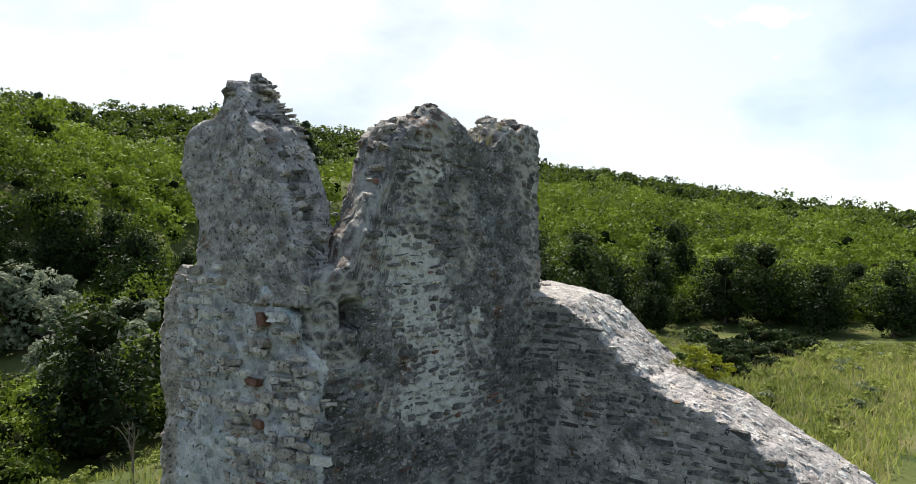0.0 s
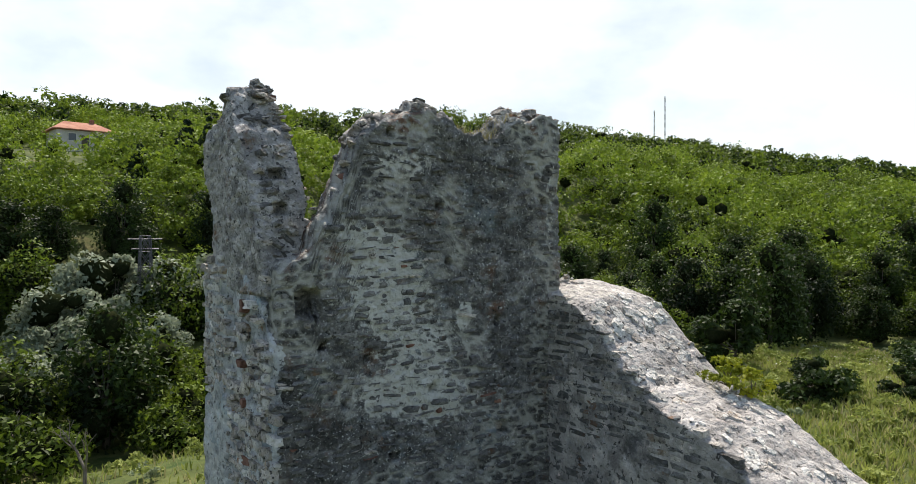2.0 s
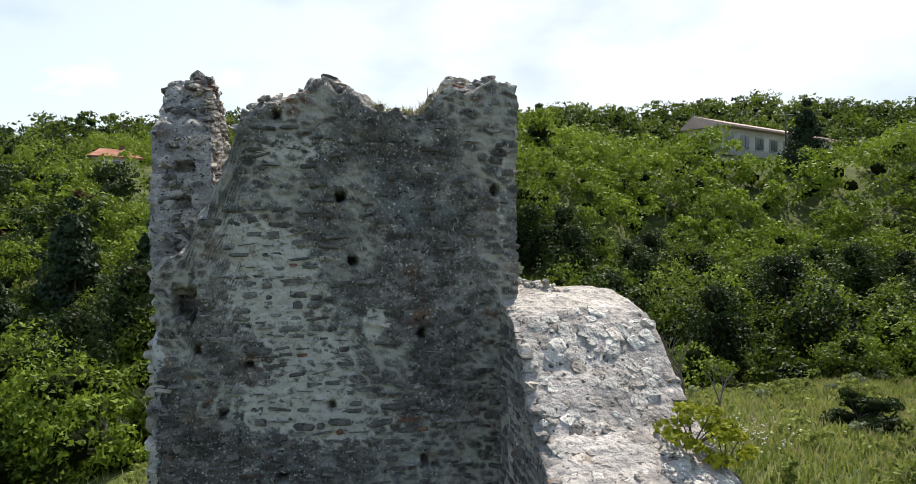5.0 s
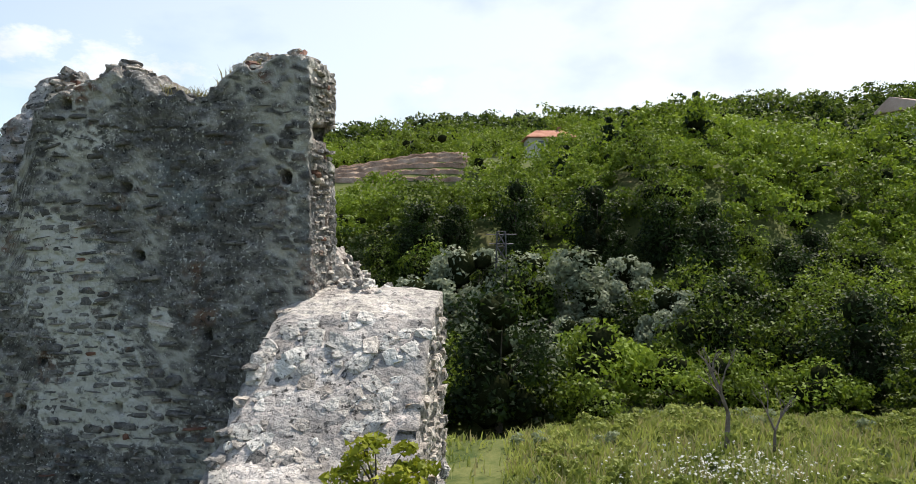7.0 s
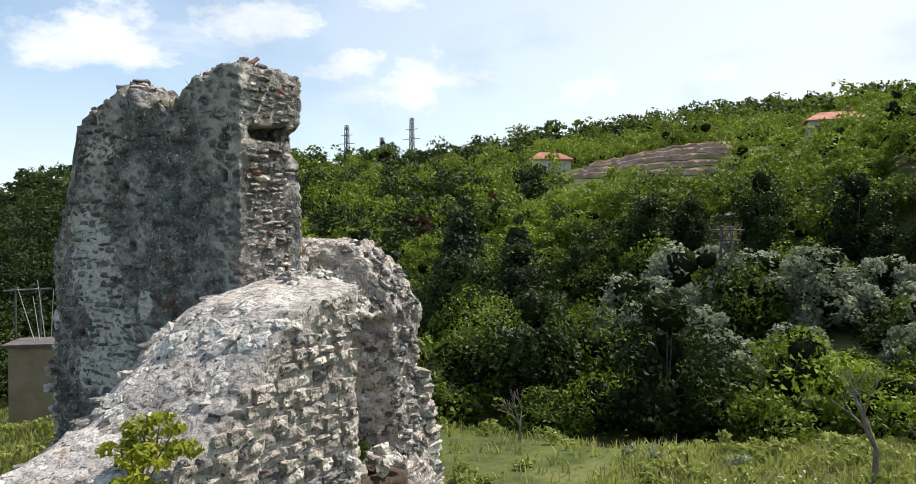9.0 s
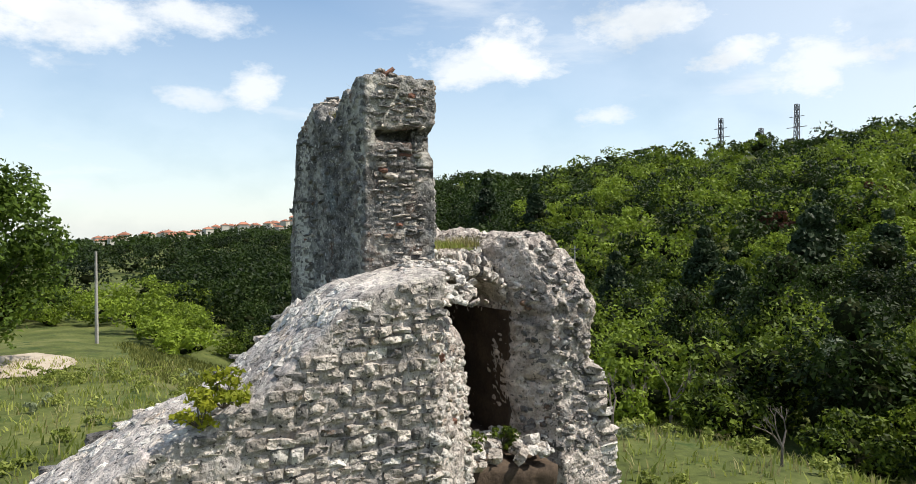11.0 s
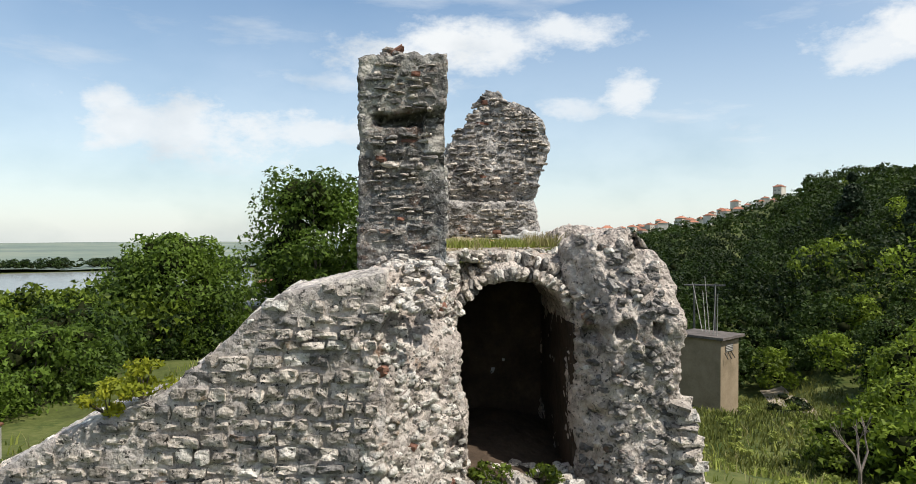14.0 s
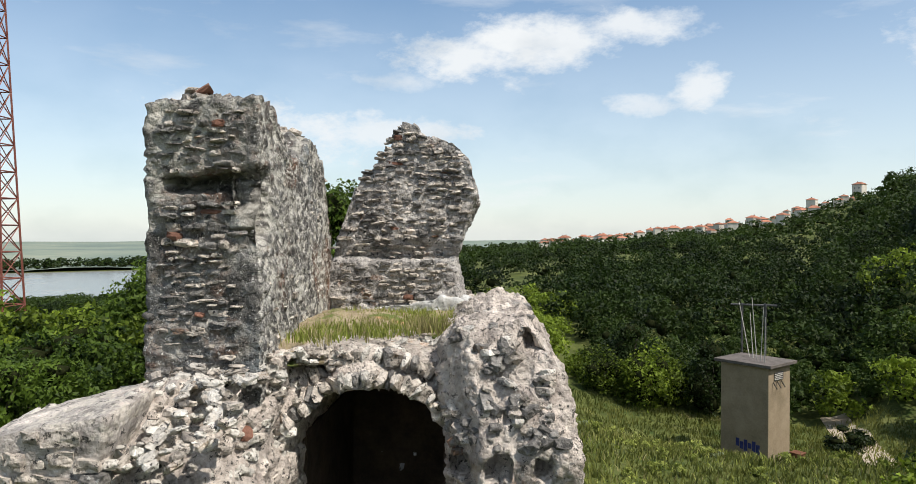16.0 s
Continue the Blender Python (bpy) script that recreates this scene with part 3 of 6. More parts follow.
def height(x, y):
    x, y = np.asarray(x, float), np.asarray(y, float)
    d2 = (x[..., None] - NEAR[:, 0]) ** 2 + (y[..., None] - NEAR[:, 1]) ** 2
    w = 1 / (d2 + 6.0) ** 1.6
    zn = (w * NEAR[:, 2]).sum(-1) / w.sum(-1)
    r = np.hypot(x - 3, y)
    th = np.degrees(np.arctan2(y, x - 3))
    th = np.where(th < -60, th + 360, th)
    rr = np.interp(th, RIDGE[:, 0], RIDGE[:, 1], period=None)
    zr = np.interp(th, RIDGE[:, 0], RIDGE[:, 2])
    s = np.clip((r - 42) / (rr - 42), 0, 1)
    s = s ** np.interp(th, [42, 52, 66, 76, 146, 152, 174, 180], [0.85, 1.25, 1.25, 0.85, 0.85, 2.0, 1.6, 0.85])
    z = zn * (1 - s) + zr * s
    past = np.clip((r - rr) / 1500, 0, 1)
    z = z * (1 - past) + (-46) * past
    p = np.stack([x, y, 0 * x], -1).reshape(-1, 3)
    amp = np.clip((r - 50) / 150, 0, 1) * np.where(zr > 0, 1, 0.1)
    z = z + (3.0 * waves(p, 45, 2) + 1.2 * waves(p, 17, 4)).reshape(x.shape) * amp * (1 - past)
    z = z + (0.10 * waves(p, 3.0, 5) + 0.05 * waves(p, 1.1, 6)).reshape(x.shape)
    z = z + 2.6 * np.exp(-((x + 14) / 16) ** 2 - ((y - 98) / 11) ** 2)
    # a dip where the hill road runs, a shelf under the long building
    z = z - 4.6 * np.exp(-((x + 3.6) / 13) ** 2 - ((y - 68) / 15) ** 2)
    z = z + SHELF * np.exp(-((x - 48) / 27) ** 2 - ((y - 67) / 15) ** 2)
    # the river's bed
    river = np.clip((r - 660) / 40, 0, 1) * np.clip((1190 - r) / 60, 0, 1) * np.clip((th - 190) / 6, 0, 1) * np.clip((262 - th) / 10, 0, 1)
    return z - 5 * river


def h1(x, y):
    return float(height(np.array([x]), np.array([y]))[0])


def build_ground():
    rings = np.concatenate([np.arange(0, 60, 0.6), np.geomspace(60, 4900, 110)])
    ns = 300
    a = np.linspace(0, 2 * np.pi, ns, endpoint=False)
    R, A = np.meshgrid(rings[1:], a, indexing="ij")
    x, y = 3 + R * np.cos(A), R * np.sin(A)
    v = np.stack([x, y, height(x, y)], -1).reshape(-1, 3)
    v = np.vstack([v, [[3, 0, h1(3, 0)]]])
    nr = len(rings) - 1
    i, j = np.meshgrid(np.arange(nr - 1), np.arange(ns), indexing="ij")
    f = np.stack([i * ns + j, (i + 1) * ns + j, (i + 1) * ns + (j + 1) % ns, i * ns + (j + 1) % ns], -1).reshape(-1, 4)
    c = len(v) - 1
    jj = np.arange(ns)
    f = np.vstack([f, np.stack([np.full(ns, c), jj, (jj + 1) % ns, (jj + 1) % ns], -1)[:0]])
    me = mesh_of("ground", v, f, "ground", smooth=True)
    tagged(new("ground", me), "green meadow ground rising into hills and falling to a river plain", "ground", kind="structure")


build_ground()
WATER = -48.0
bm = bmesh.new()
bmesh.ops.create_grid(bm, x_segments=8, y_segments=8, size=1)
for v in bm.verts:
    v.co = Vector((-1250 + v.co.x * 1150, -450 + v.co.y * 1500, WATER))
me = bpy.data.meshes.new("water"); bm.to_mesh(me); bm.free(); me.materials.append(M["water"])
tagged(new("water", me), "wide calm grey-brown river below the hills", "river", kind="structure")

# ---- the ruined tower ----
tower = root("ruined_tower", (0, 2, 2.0), "ruined rubble stone tower with broken top and open vault", "tower")


def front_y(x):
    return np.interp(x, [-2.45, -1.8, -1.2, 0, 2.6], [0.45, 0.18, 0.12, 0.02, -0.07])


def front_top(x):
    return np.interp(x, [-2.45, -2.0, -1.9, -1.75, -1.55, -1.3, -1.05, -0.75, -0.5, -0.2, 0.1, 0.35, 0.8, 1.1, 1.4, 1.9, 2.1, 2.6],
                     [7.0, 7.25, 7.6, 7.75, 8.2, 8.95, 9.2, 9.25, 9.38, 9.5, 9.42, 9.2, 9.1, 9.15, 9.42, 9.55, 9.53, 9.53])


# small putlog holes in the front: x, z, half width, half height
HOLES = [(0, 8.0, 0.045, 0.05), (0.14, 7.14, 0.05, 0.05), (2.1, 8.11, 0.035, 0.055), (-0.11, 5.2, 0.06, 0.06), (1.07, 6.15, 0.045, 0.06), (-1.53, 5.13, 0.05, 0.05),
         (-1.85, 5.97, 0.05, 0.06), (-2.05, 6.59, 0.17, 0.2), (-0.77, 4.26, 0.06, 0.05), (-0.85, 9.12, 0.05, 0.06), (1.2, 4.4, 0.12, 0.09), (-1.2, 5.75, 0.04, 0.04)]


def soft_box(a, a0, ha, b, b0, hb, edge=0.02):
    return np.clip((ha - np.abs(a - a0)) / edge + 0.5, 0, 1) * np.clip((hb - np.abs(b - b0)) / edge + 0.5, 0, 1)


def front_shape(u, v, w):
    z0 = 1.4
    x = -2.45 + u * 4.84
    z = z0 + (front_top(x) - z0) * w
    thick = np.interp(x, [-2.4, 2.4], [0.85, 1.14])
    y = front_y(x) + v * (thick - front_y(x))
    hole = sum(soft_box(x, hx, hw, z, hz, hh) for hx, hz, hw, hh in HOLES)
    y = y + np.where(v < 0.01, 0.42 * np.clip(hole, 0, 1), 0)
    # slot and torn corner in the wall's end
    slot = soft_box(y, 0.5, 0.36, z, 8.71, 0.085, 0.04) + 0.5 * soft_box(y, 1.05, 0.28, z, 8.62, 0.2, 0.12)
    x = x - np.where(u > 0.99, 0.34 * np.clip(slot, 0, 1), 0)
    y = y - np.where(v > 0.99, 0.3 * soft_box(x, 2.35, 0.3, z, 8.5, 0.35, 0.15), 0)
    z = np.where(w > 0.985, z + 0.10 * np.sin(v * np.pi), z)
    return np.stack([x, y, z], -1)


# where pale mortar is left on the front: x, z, half width, half height, amount
MORTAR = [(-0.66, 8.6, 0.75, 0.32, 0.5), (-0.85, 7.3, 0.6, 0.4, 0.55), (-0.95, 6.7, 0.8, 0.5, 0.62), (-0.4, 5.9, 1.1, 0.6, 0.45), (-0.7, 5.2, 0.9, 0.35, 0.5), (0.45, 6.35, 0.14, 0.22, 0.7),
          (0.1, 4.9, 1.3, 0.5, 0.4), (-1.4, 7.6, 0.4, 0.25, 0.5), (2.2, 8.2, 0.18, 1.3, 0.36), (-2.1, 5.7, 0.3, 0.9, 0.25)]


def front_mortar(x, z):
    return sum(a * np.exp(-((x - cx) / w) ** 2 - ((z - cz) / h) ** 2) for cx, cz, w, h, a in MORTAR)


def front_pale(p, uvw):
    return np.where(uvw[:, 1] > 0.97, 0.5, np.where(uvw[:, 1] < 0.03, np.clip(0.11 + 1.0 * front_mortar(p[:, 0], p[:, 2]), 0, 0.68), 0.2))


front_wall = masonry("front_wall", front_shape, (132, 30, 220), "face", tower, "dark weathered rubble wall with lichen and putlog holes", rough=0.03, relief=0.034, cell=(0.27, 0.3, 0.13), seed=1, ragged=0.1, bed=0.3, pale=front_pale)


def side_shape(u, v, w):
    z = 1.4 + w * np.interp(v, [0, 0.18, 0.3, 0.8, 0.9, 1.0], [5.2, 5.4, 5.6, 5.75, 5.75, 5.6])
    ya = np.interp(z, [1.4, 6.0, 6.25, 7.9], [0.45, 0.45, 0.78, 0.95])
    yb = np.interp(z, [1.4, 5.0, 6.9, 7.2], [3.65, 3.6, 3.42, 3.3])
    y = ya + v * (yb - ya)
    xo = np.interp(z, [1.4, 5, 7, 9, 10], [-2.42, -2.44, -2.55, -2.70, -2.6])
    # a shallow ledge where the facing has fallen off
    xo = xo - 0.07 * np.clip((y - 2.35) / 0.1, 0, 1) - 0.07 * np.clip((5.0 + 0.25 * np.sin(y * 5) - z) / 0.1, 0, 1)
    return np.stack([xo + u * (-1.45 - xo), y, z], -1)


side_wall = masonry("side_wall", side_shape, (20, 80, 136), "side", tower, "grey plastered rubble side wall with fallen facing", rough=0.03, relief=0.022, cell=(0.3, 0.24, 0.15), seed=2, ragged=0.05)


def stub_shape(u, v, w):
    z = 6.7 + w * np.interp(v, [0, 0.12, 0.25, 0.38, 0.5, 0.62, 0.9, 1.0], [2.45, 2.65, 2.95, 3.25, 3.3, 3.1, 2.98, 2.8])
    ya = np.interp(z, [6.7, 7.9, 8.4, 9.3, 10], [0.62, 0.92, 1.05, 1.4, 1.5])
    yb = np.interp(z, [6.7, 7.8, 8.2, 8.9, 9.4, 10], [3.05, 2.88, 3.0, 3.25, 3.1, 2.9])
    y = ya + v * (yb - ya)
    z = z - np.where(v > 0.5, 0.42, 0.12) * (1 - u) * np.clip((w - 0.5) * 2, 0, 1)
    xo = np.interp(z, [6.6, 7, 9, 10], [-2.55, -2.56, -2.70, -2.6])
    xi = np.interp(z, [6.7, 7.72, 7.8, 8.1, 10], [-1.52, -1.64, -1.86, -1.78, -1.98])
    hole = soft_box(-2.2 + 0 * z, -2.2, 1, z, 8.47, 0.07) + soft_box(-2.2 + 0 * z, -2.2, 1, z, 7.95, 0.09)
    x = xo + u * (xi - xo)
    y = y + np.where((v < 0.01) & (np.abs(x + 2.2) < 0.12), 0.3 * np.clip(hole, 0, 1), 0)
    return np.stack([x, y, z], -1)


stub_wall = masonry("wall_stub", stub_shape, (30, 64, 90), "stub", tower, "tall broken stub of the side wall", rough=0.045, relief=0.035, cell=(0.24, 0.22, 0.12), seed=12, ragged=0.06)


def vault_shape(u, v, w):
    # barrel vault along x: v goes round the arch, w from the intrados up to the platform
    a = np.pi * (1 - v)
    yi, zi = 2.16 + 0.9 * np.cos(a), 5.72 + 0.74 * np.sin(a)
    yo = 2.16 + 1.2 * np.cos(a)
    zo = 6.86 + 0.03 * np.sin(9 * v + 5 * u)
    x = -1.7 + u * (3.3 + 0.4 * (1 - v) ** 2 - 0.75 * w * v + 0.1 * np.sin(v * 17))
    return np.stack([x, yi + w * (yo - yi), zi + w * (zo - zi)], -1)


vault = masonry("vault", vault_shape, (56, 50, 14), "broken", tower, "broken barrel vault with its stones showing at the edge", rough=0.04, relief=0.05, cell=(0.22, 0.2, 0.16), seed=3)


def pier_shape(u, v, w):
    z = 1.3 + w * np.interp(v, [0, 0.2, 0.5, 0.8, 1], [5.65, 5.8, 5.9, 5.85, 5.35])
    y0 = np.interp(z, [1.3, 5.7, 6.1, 6.9, 7.5], [3.04, 3.04, 3.0, 2.9, 3.0])
    y1 = np.interp(z, [1.3, 3.5, 4.2, 4.9, 6.0, 6.7, 7.0, 7.5], [4.75, 4.55, 4.42, 4.4, 4.45, 4.3, 4.2, 4.0])
    y = y0 + v * (y1 - y0)
    xf = np.interp(z, [1.3, 3.6, 4.6, 5.9, 6.5, 7.2], [2.9, 2.6, 2.38, 2.5, 2.2, 1.75]) - 1.9 * np.clip(0.3 - v, 0, 1) - 0.5 * np.clip(v - 0.8, 0, 1)
    x = -2.3 + u * (xf + 2.3)
    for hy, hz, hw, hh in ((3.2, 5.7, 0.09, 0.07), (3.6, 5.82, 0.12, 0.09), (4.08, 5.83, 0.09, 0.09), (3.26, 4.57, 0.09, 0.06), (4.02, 7.0, 0.12, 0.1)):
        x = x - np.where(u > 0.99, 0.35 * soft_box(y, hy, hw, z, hz, hh, 0.03), 0)
    return np.stack([x, y, z], -1)


pier = masonry("pier", pier_shape, (84, 48, 120), "broken", tower, "rough broken masonry pier with square holes", rough=0.06, relief=0.055, cell=(0.2, 0.2, 0.12), seed=4, ragged=0.1)


def jamb_shape(u, v, w):
    # torn masonry between the sloping wall and the vault's mouth
    z = 1.3 + w * np.interp(v, [0, 0.3, 0.6, 1], [5.32, 5.4, 5.55, 5.55])
    y = 0.2 + v * np.interp(z, [1.3, 4.2, 5, 5.6, 6.0, 6.4, 7], [1.25, 1.18, 1.1, 1.08, 0.95, 1.05, 1.2])
    xf = np.interp(z, [1.3, 4.5, 5.2, 5.9, 6.3, 6.6, 6.9], [4.05, 4.02, 3.98, 3.95, 3.7, 3.35, 2.9]) - 1.0 * v ** 1.3 - 0.5 * np.clip(z - 5.4, 0, 2) * v
    xf = np.maximum(xf, 2.1)
    x = 1.2 + u * (xf - 1.2)
    x = x - np.where(u > 0.99, 0.3 * soft_box(y, 1.25, 0.12, z, 4.47, 0.12, 0.04), 0)
    return np.stack([x, y, z], -1)


jamb = masonry("torn_jamb", jamb_shape, (56, 34, 110), "broken", tower, "torn pale mortar and rubble beside the vault mouth", rough=0.08, relief=0.065, cell=(0.18, 0.18, 0.14), seed=5, ragged=0.06)


def floor_shape(u, v, w):
    return np.stack([-1.6 + u * 4.5, 1.1 + v * 2.05, 1.4 + w * (2.2 + 0.2 * np.sin(3 * v + 2 * u) - 0.4 * np.clip(u - 0.75, 0, 1))], -1)


# floor takes the same near-black colour: the chamber's shade is painted in
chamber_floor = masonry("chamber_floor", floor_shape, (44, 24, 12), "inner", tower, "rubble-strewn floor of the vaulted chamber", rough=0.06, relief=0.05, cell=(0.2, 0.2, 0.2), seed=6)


def platform_shape(u, v, w):
    y = 0.95 + v * 2.2
    return np.stack([-1.6 + u * np.interp(y, [0.95, 1.4, 2.7, 3.2], [3.6, 3.5, 2.5, 2.6]), y, 6.76 + w * (0.13 + 0.07 * np.sin(4 * u + 3 * v) + 0.09 * np.sin(np.pi * u) - 0.12 * np.clip(u - 0.8, 0, 1) * 5)], -1)


platform = masonry("platform", platform_shape, (40, 26, 2), "earth", tower, "grassy earth lying over the vault", rough=0.06, relief=0.04, cell=(0.2, 0.2, 0.2), seed=7)

# brown plaster lining inside the chamber, its shade put into the near-black colour
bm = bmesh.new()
box(bm, -1.5, 1.02, 3.3, 1.2, 1.3, 5.8); part("lining", bm, "inner", tower, "brown plaster of the chamber, coloured dark for shade")
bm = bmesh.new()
box(bm, -1.5, 3.0, 3.3, 1.75, 3.12, 5.8); part("lining", bm, "inner", tower, "brown plaster of the chamber, coloured dark for shade")
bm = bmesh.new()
box(bm, -1.6, 1.3, 3.3, -1.42, 3.0, 6.6); part("lining", bm, "inner", tower, "brown plaster of the chamber, coloured dark for shade")

# ---- the sloping wall ----
wing = root("sloping_wall", (3.2, -4, 2.2), "sloping rubble wall with a worn mortar top beside the tower", "wall")


def wing_top(y):
    return np.interp(y, [-9, -8, -5.4, -4.3, -3.2, -2.5, -2.1, -1.43, -1.1, -0.75, -0.3, 0.3, 0.6], [1.6, 2.05, 3.62, 4.3, 4.93, 5.15, 5.34, 5.9, 6.24, 6.48, 6.6, 6.7, 6.75])


def wing_x0(y):
    return np.interp(y, [-8, -2, 0.5], [1.98, 2.08, 2.2])


def wing_x1(y):
    return np.interp(y, [-8, -2, 0.5], [4.0, 4.0, 3.96])


def wing_shape(u, v, w):
    y = -8.3 + v * 8.62
    y = np.where(v > 0.98, y + 0.1 * np.sin(w * 20), y)
    x = wing_x0(y) + u * (wing_x1(y) - wing_x0(y))
    z = 1.2 + w * (wing_top(y) - 0.04 - 1.2)
    z = z + np.where(w > 0.9, (0.06 * np.sin(np.pi * u) - 0.05 * np.clip(0.12 - u, 0, 1) * 8), 0)
    return np.stack([x, y, z], -1)


wing_body = masonry("wall_body", wing_shape, (52, 200, 70), "top", wing, "worn mortar with stones set in it", rough=0.035, relief=0.018, cell=(0.34, 0.3, 0.3), seed=8, pale=lambda p, uvw: 0.5 * np.clip((p[:, 1] + 1.1) / 0.5, 0, 1) * (uvw[:, 2] > 0.97))

# ---- woods ----


def leaf_cloud(centres, radii, count, size, rng, up=0.35, droop=0.0):
    """Leaf blades scattered over clumps: rhombs with random turns, more of them near each clump's skin."""
    nc = len(centres)
    k = rng.integers(0, nc, count)
    d = rng.normal(size=(count, 3))
    d /= np.linalg.norm(d, axis=1)[:, None]
    d[:, 2] = np.where(d[:, 2] < -0.75, -d[:, 2], d[:, 2])
    r = radii[k] * (0.6 + 0.62 * rng.random(count) ** 0.8)[:, None]
    p = centres[k] + d * r
    nrm = d * 0.8 + rng.normal(size=(count, 3)) * 0.75 + np.array([0, 0, up])
    nrm /= np.linalg.norm(nrm, axis=1)[:, None]
    t = rng.normal(size=(count, 3))
    a = np.cross(nrm, t); a /= np.linalg.norm(a, axis=1)[:, None]
    b = np.cross(nrm, a)
    s = size * rng.uniform(0.6, 1.4, count)[:, None]
    v = np.stack([p - a * s * 0.62, p + a * s * 0.2 - b * s * 0.42 + nrm * s * 0.08, p + a * s * 0.55 + b * s * 0.38], 1).reshape(-1, 3)
    f = np.arange(count * 3).reshape(-1, 3)
    return v, f


ICO = bmesh.new()
bmesh.ops.create_icosphere(ICO, subdivisions=1, radius=0.78)
ICO_V = np.array([v.co[:] for v in ICO.verts]); ICO_F = np.array([[v.index for v in f.verts] for f in ICO.faces]); 
ICO.free()


def crown(rng, r, h, clumps, leaves, size, shape="round"):
    """Crown centred over the origin, from z = 0 up to h: leaves on clumps round darker inner masses."""
    d = rng.normal(size=(clumps, 3)); d /= np.linalg.norm(d, axis=1)[:, None]
    d *= (0.4 + 0.55 * rng.random(clumps) ** 0.5)[:, None]
    if shape == "cone":
        zc = rng.random(clumps) ** 1.3
        ang = rng.random(clumps) * 6.283
        rad = r * (1 - zc) * (0.35 + 0.5 * rng.random(clumps))
        c = np.stack([rad * np.cos(ang), rad * np.sin(ang), zc * h * 0.95 + 0.03 * h], 1)
        rr = np.stack([np.full(clumps, 0.34 * r)] * 2 + [np.full(clumps, 0.10 * h)], 1) * (1.15 - 0.75 * zc)[:, None]
    else:
        c = d * np.array([r, r, h * 0.5]) + np.array([0, 0, h * 0.5])
        rr = np.full((clumps, 3), 0.35) * np.array([r, r, h * 0.42]) * rng.uniform(0.55, 1.2, (clumps, 1))
    v, f = leaf_cloud(c, rr, leaves, size, rng)
    return v, f, c, rr


def grove(name, spots, mat, leaves, size, label, clumps=9, seed=1, shape="round"):
    """Many far trees or bushes as one mass: spots are (x, y, radius, height)."""
    rng = np.random.default_rng(seed)
    vs, fs, base, inner = [], [], 0, []
    for x, y, r, h in spots:
        z = h1(x, y)
        n = int(leaves * rng.uniform(0.8, 1.2))
        v, f, c, rr = crown(rng, r, h, clumps, n, size, shape)
        v = v + np.array([x, y, z + 0.05 * h])
        vs.append(v); fs.append(f + base); base += len(v)
        # two near-black blobs per crown paint the shade between its leaves
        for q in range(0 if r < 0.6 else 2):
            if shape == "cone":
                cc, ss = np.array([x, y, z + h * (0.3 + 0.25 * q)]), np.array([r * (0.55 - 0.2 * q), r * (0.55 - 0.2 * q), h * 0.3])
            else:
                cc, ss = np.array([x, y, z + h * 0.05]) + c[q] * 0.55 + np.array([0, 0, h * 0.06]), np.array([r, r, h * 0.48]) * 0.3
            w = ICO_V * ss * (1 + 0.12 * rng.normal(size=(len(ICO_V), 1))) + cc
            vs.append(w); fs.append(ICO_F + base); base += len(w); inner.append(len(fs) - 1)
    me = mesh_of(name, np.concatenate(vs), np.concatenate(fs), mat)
    # second slot: the blobs' shade colour, no real twigs
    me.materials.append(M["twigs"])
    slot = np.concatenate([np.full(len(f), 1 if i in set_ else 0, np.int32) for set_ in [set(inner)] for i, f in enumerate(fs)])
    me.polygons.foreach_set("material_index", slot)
    return tagged(new(name, me), label, "woods", kind="stuff")


def tree_kind(name, rng, r, h, trunk, clumps, leaves, size, mat, label, group, shape="round", lean=0.0):
    """One tree at the origin: tapered trunk with limbs, and a crown of leaves."""
    t = root(name, (0, 0, 0), label, "tree" if h + trunk > 2.2 else "shrub", group)
    v, f, c, rr = crown(rng, r, h, clumps, leaves, size, shape)
    v[:, 2] += trunk; c = c + np.array([0, 0, trunk])
    bm = bmesh.new()
    tr = 0.035 * (h + trunk) * 0.8
    top = Vector((lean, 0, trunk + h * (0.85 if shape == "cone" else 0.45)))
    rod(bm, (0, 0, -0.3), top * 0.5, tr, tr * 0.75, 8); rod(bm, top * 0.5, top, tr * 0.75, tr * 0.25, 7)
    for q in c[: min(len(c), 14)]:
        s = top * rng.uniform(0.35, 0.85)
        rod(bm, s, Vector(q), tr * 0.32, tr * 0.06, 5)
    part("trunk", bm, "bark", t)
    # near-black blobs under the leaves, added as the crown's inner shade
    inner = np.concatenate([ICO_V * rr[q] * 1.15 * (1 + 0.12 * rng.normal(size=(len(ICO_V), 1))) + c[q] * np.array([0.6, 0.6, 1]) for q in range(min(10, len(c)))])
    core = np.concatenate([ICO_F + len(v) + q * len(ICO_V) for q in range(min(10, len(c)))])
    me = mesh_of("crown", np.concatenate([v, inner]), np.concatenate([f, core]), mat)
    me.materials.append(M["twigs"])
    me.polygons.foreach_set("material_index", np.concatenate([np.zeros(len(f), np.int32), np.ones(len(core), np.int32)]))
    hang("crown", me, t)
    return t


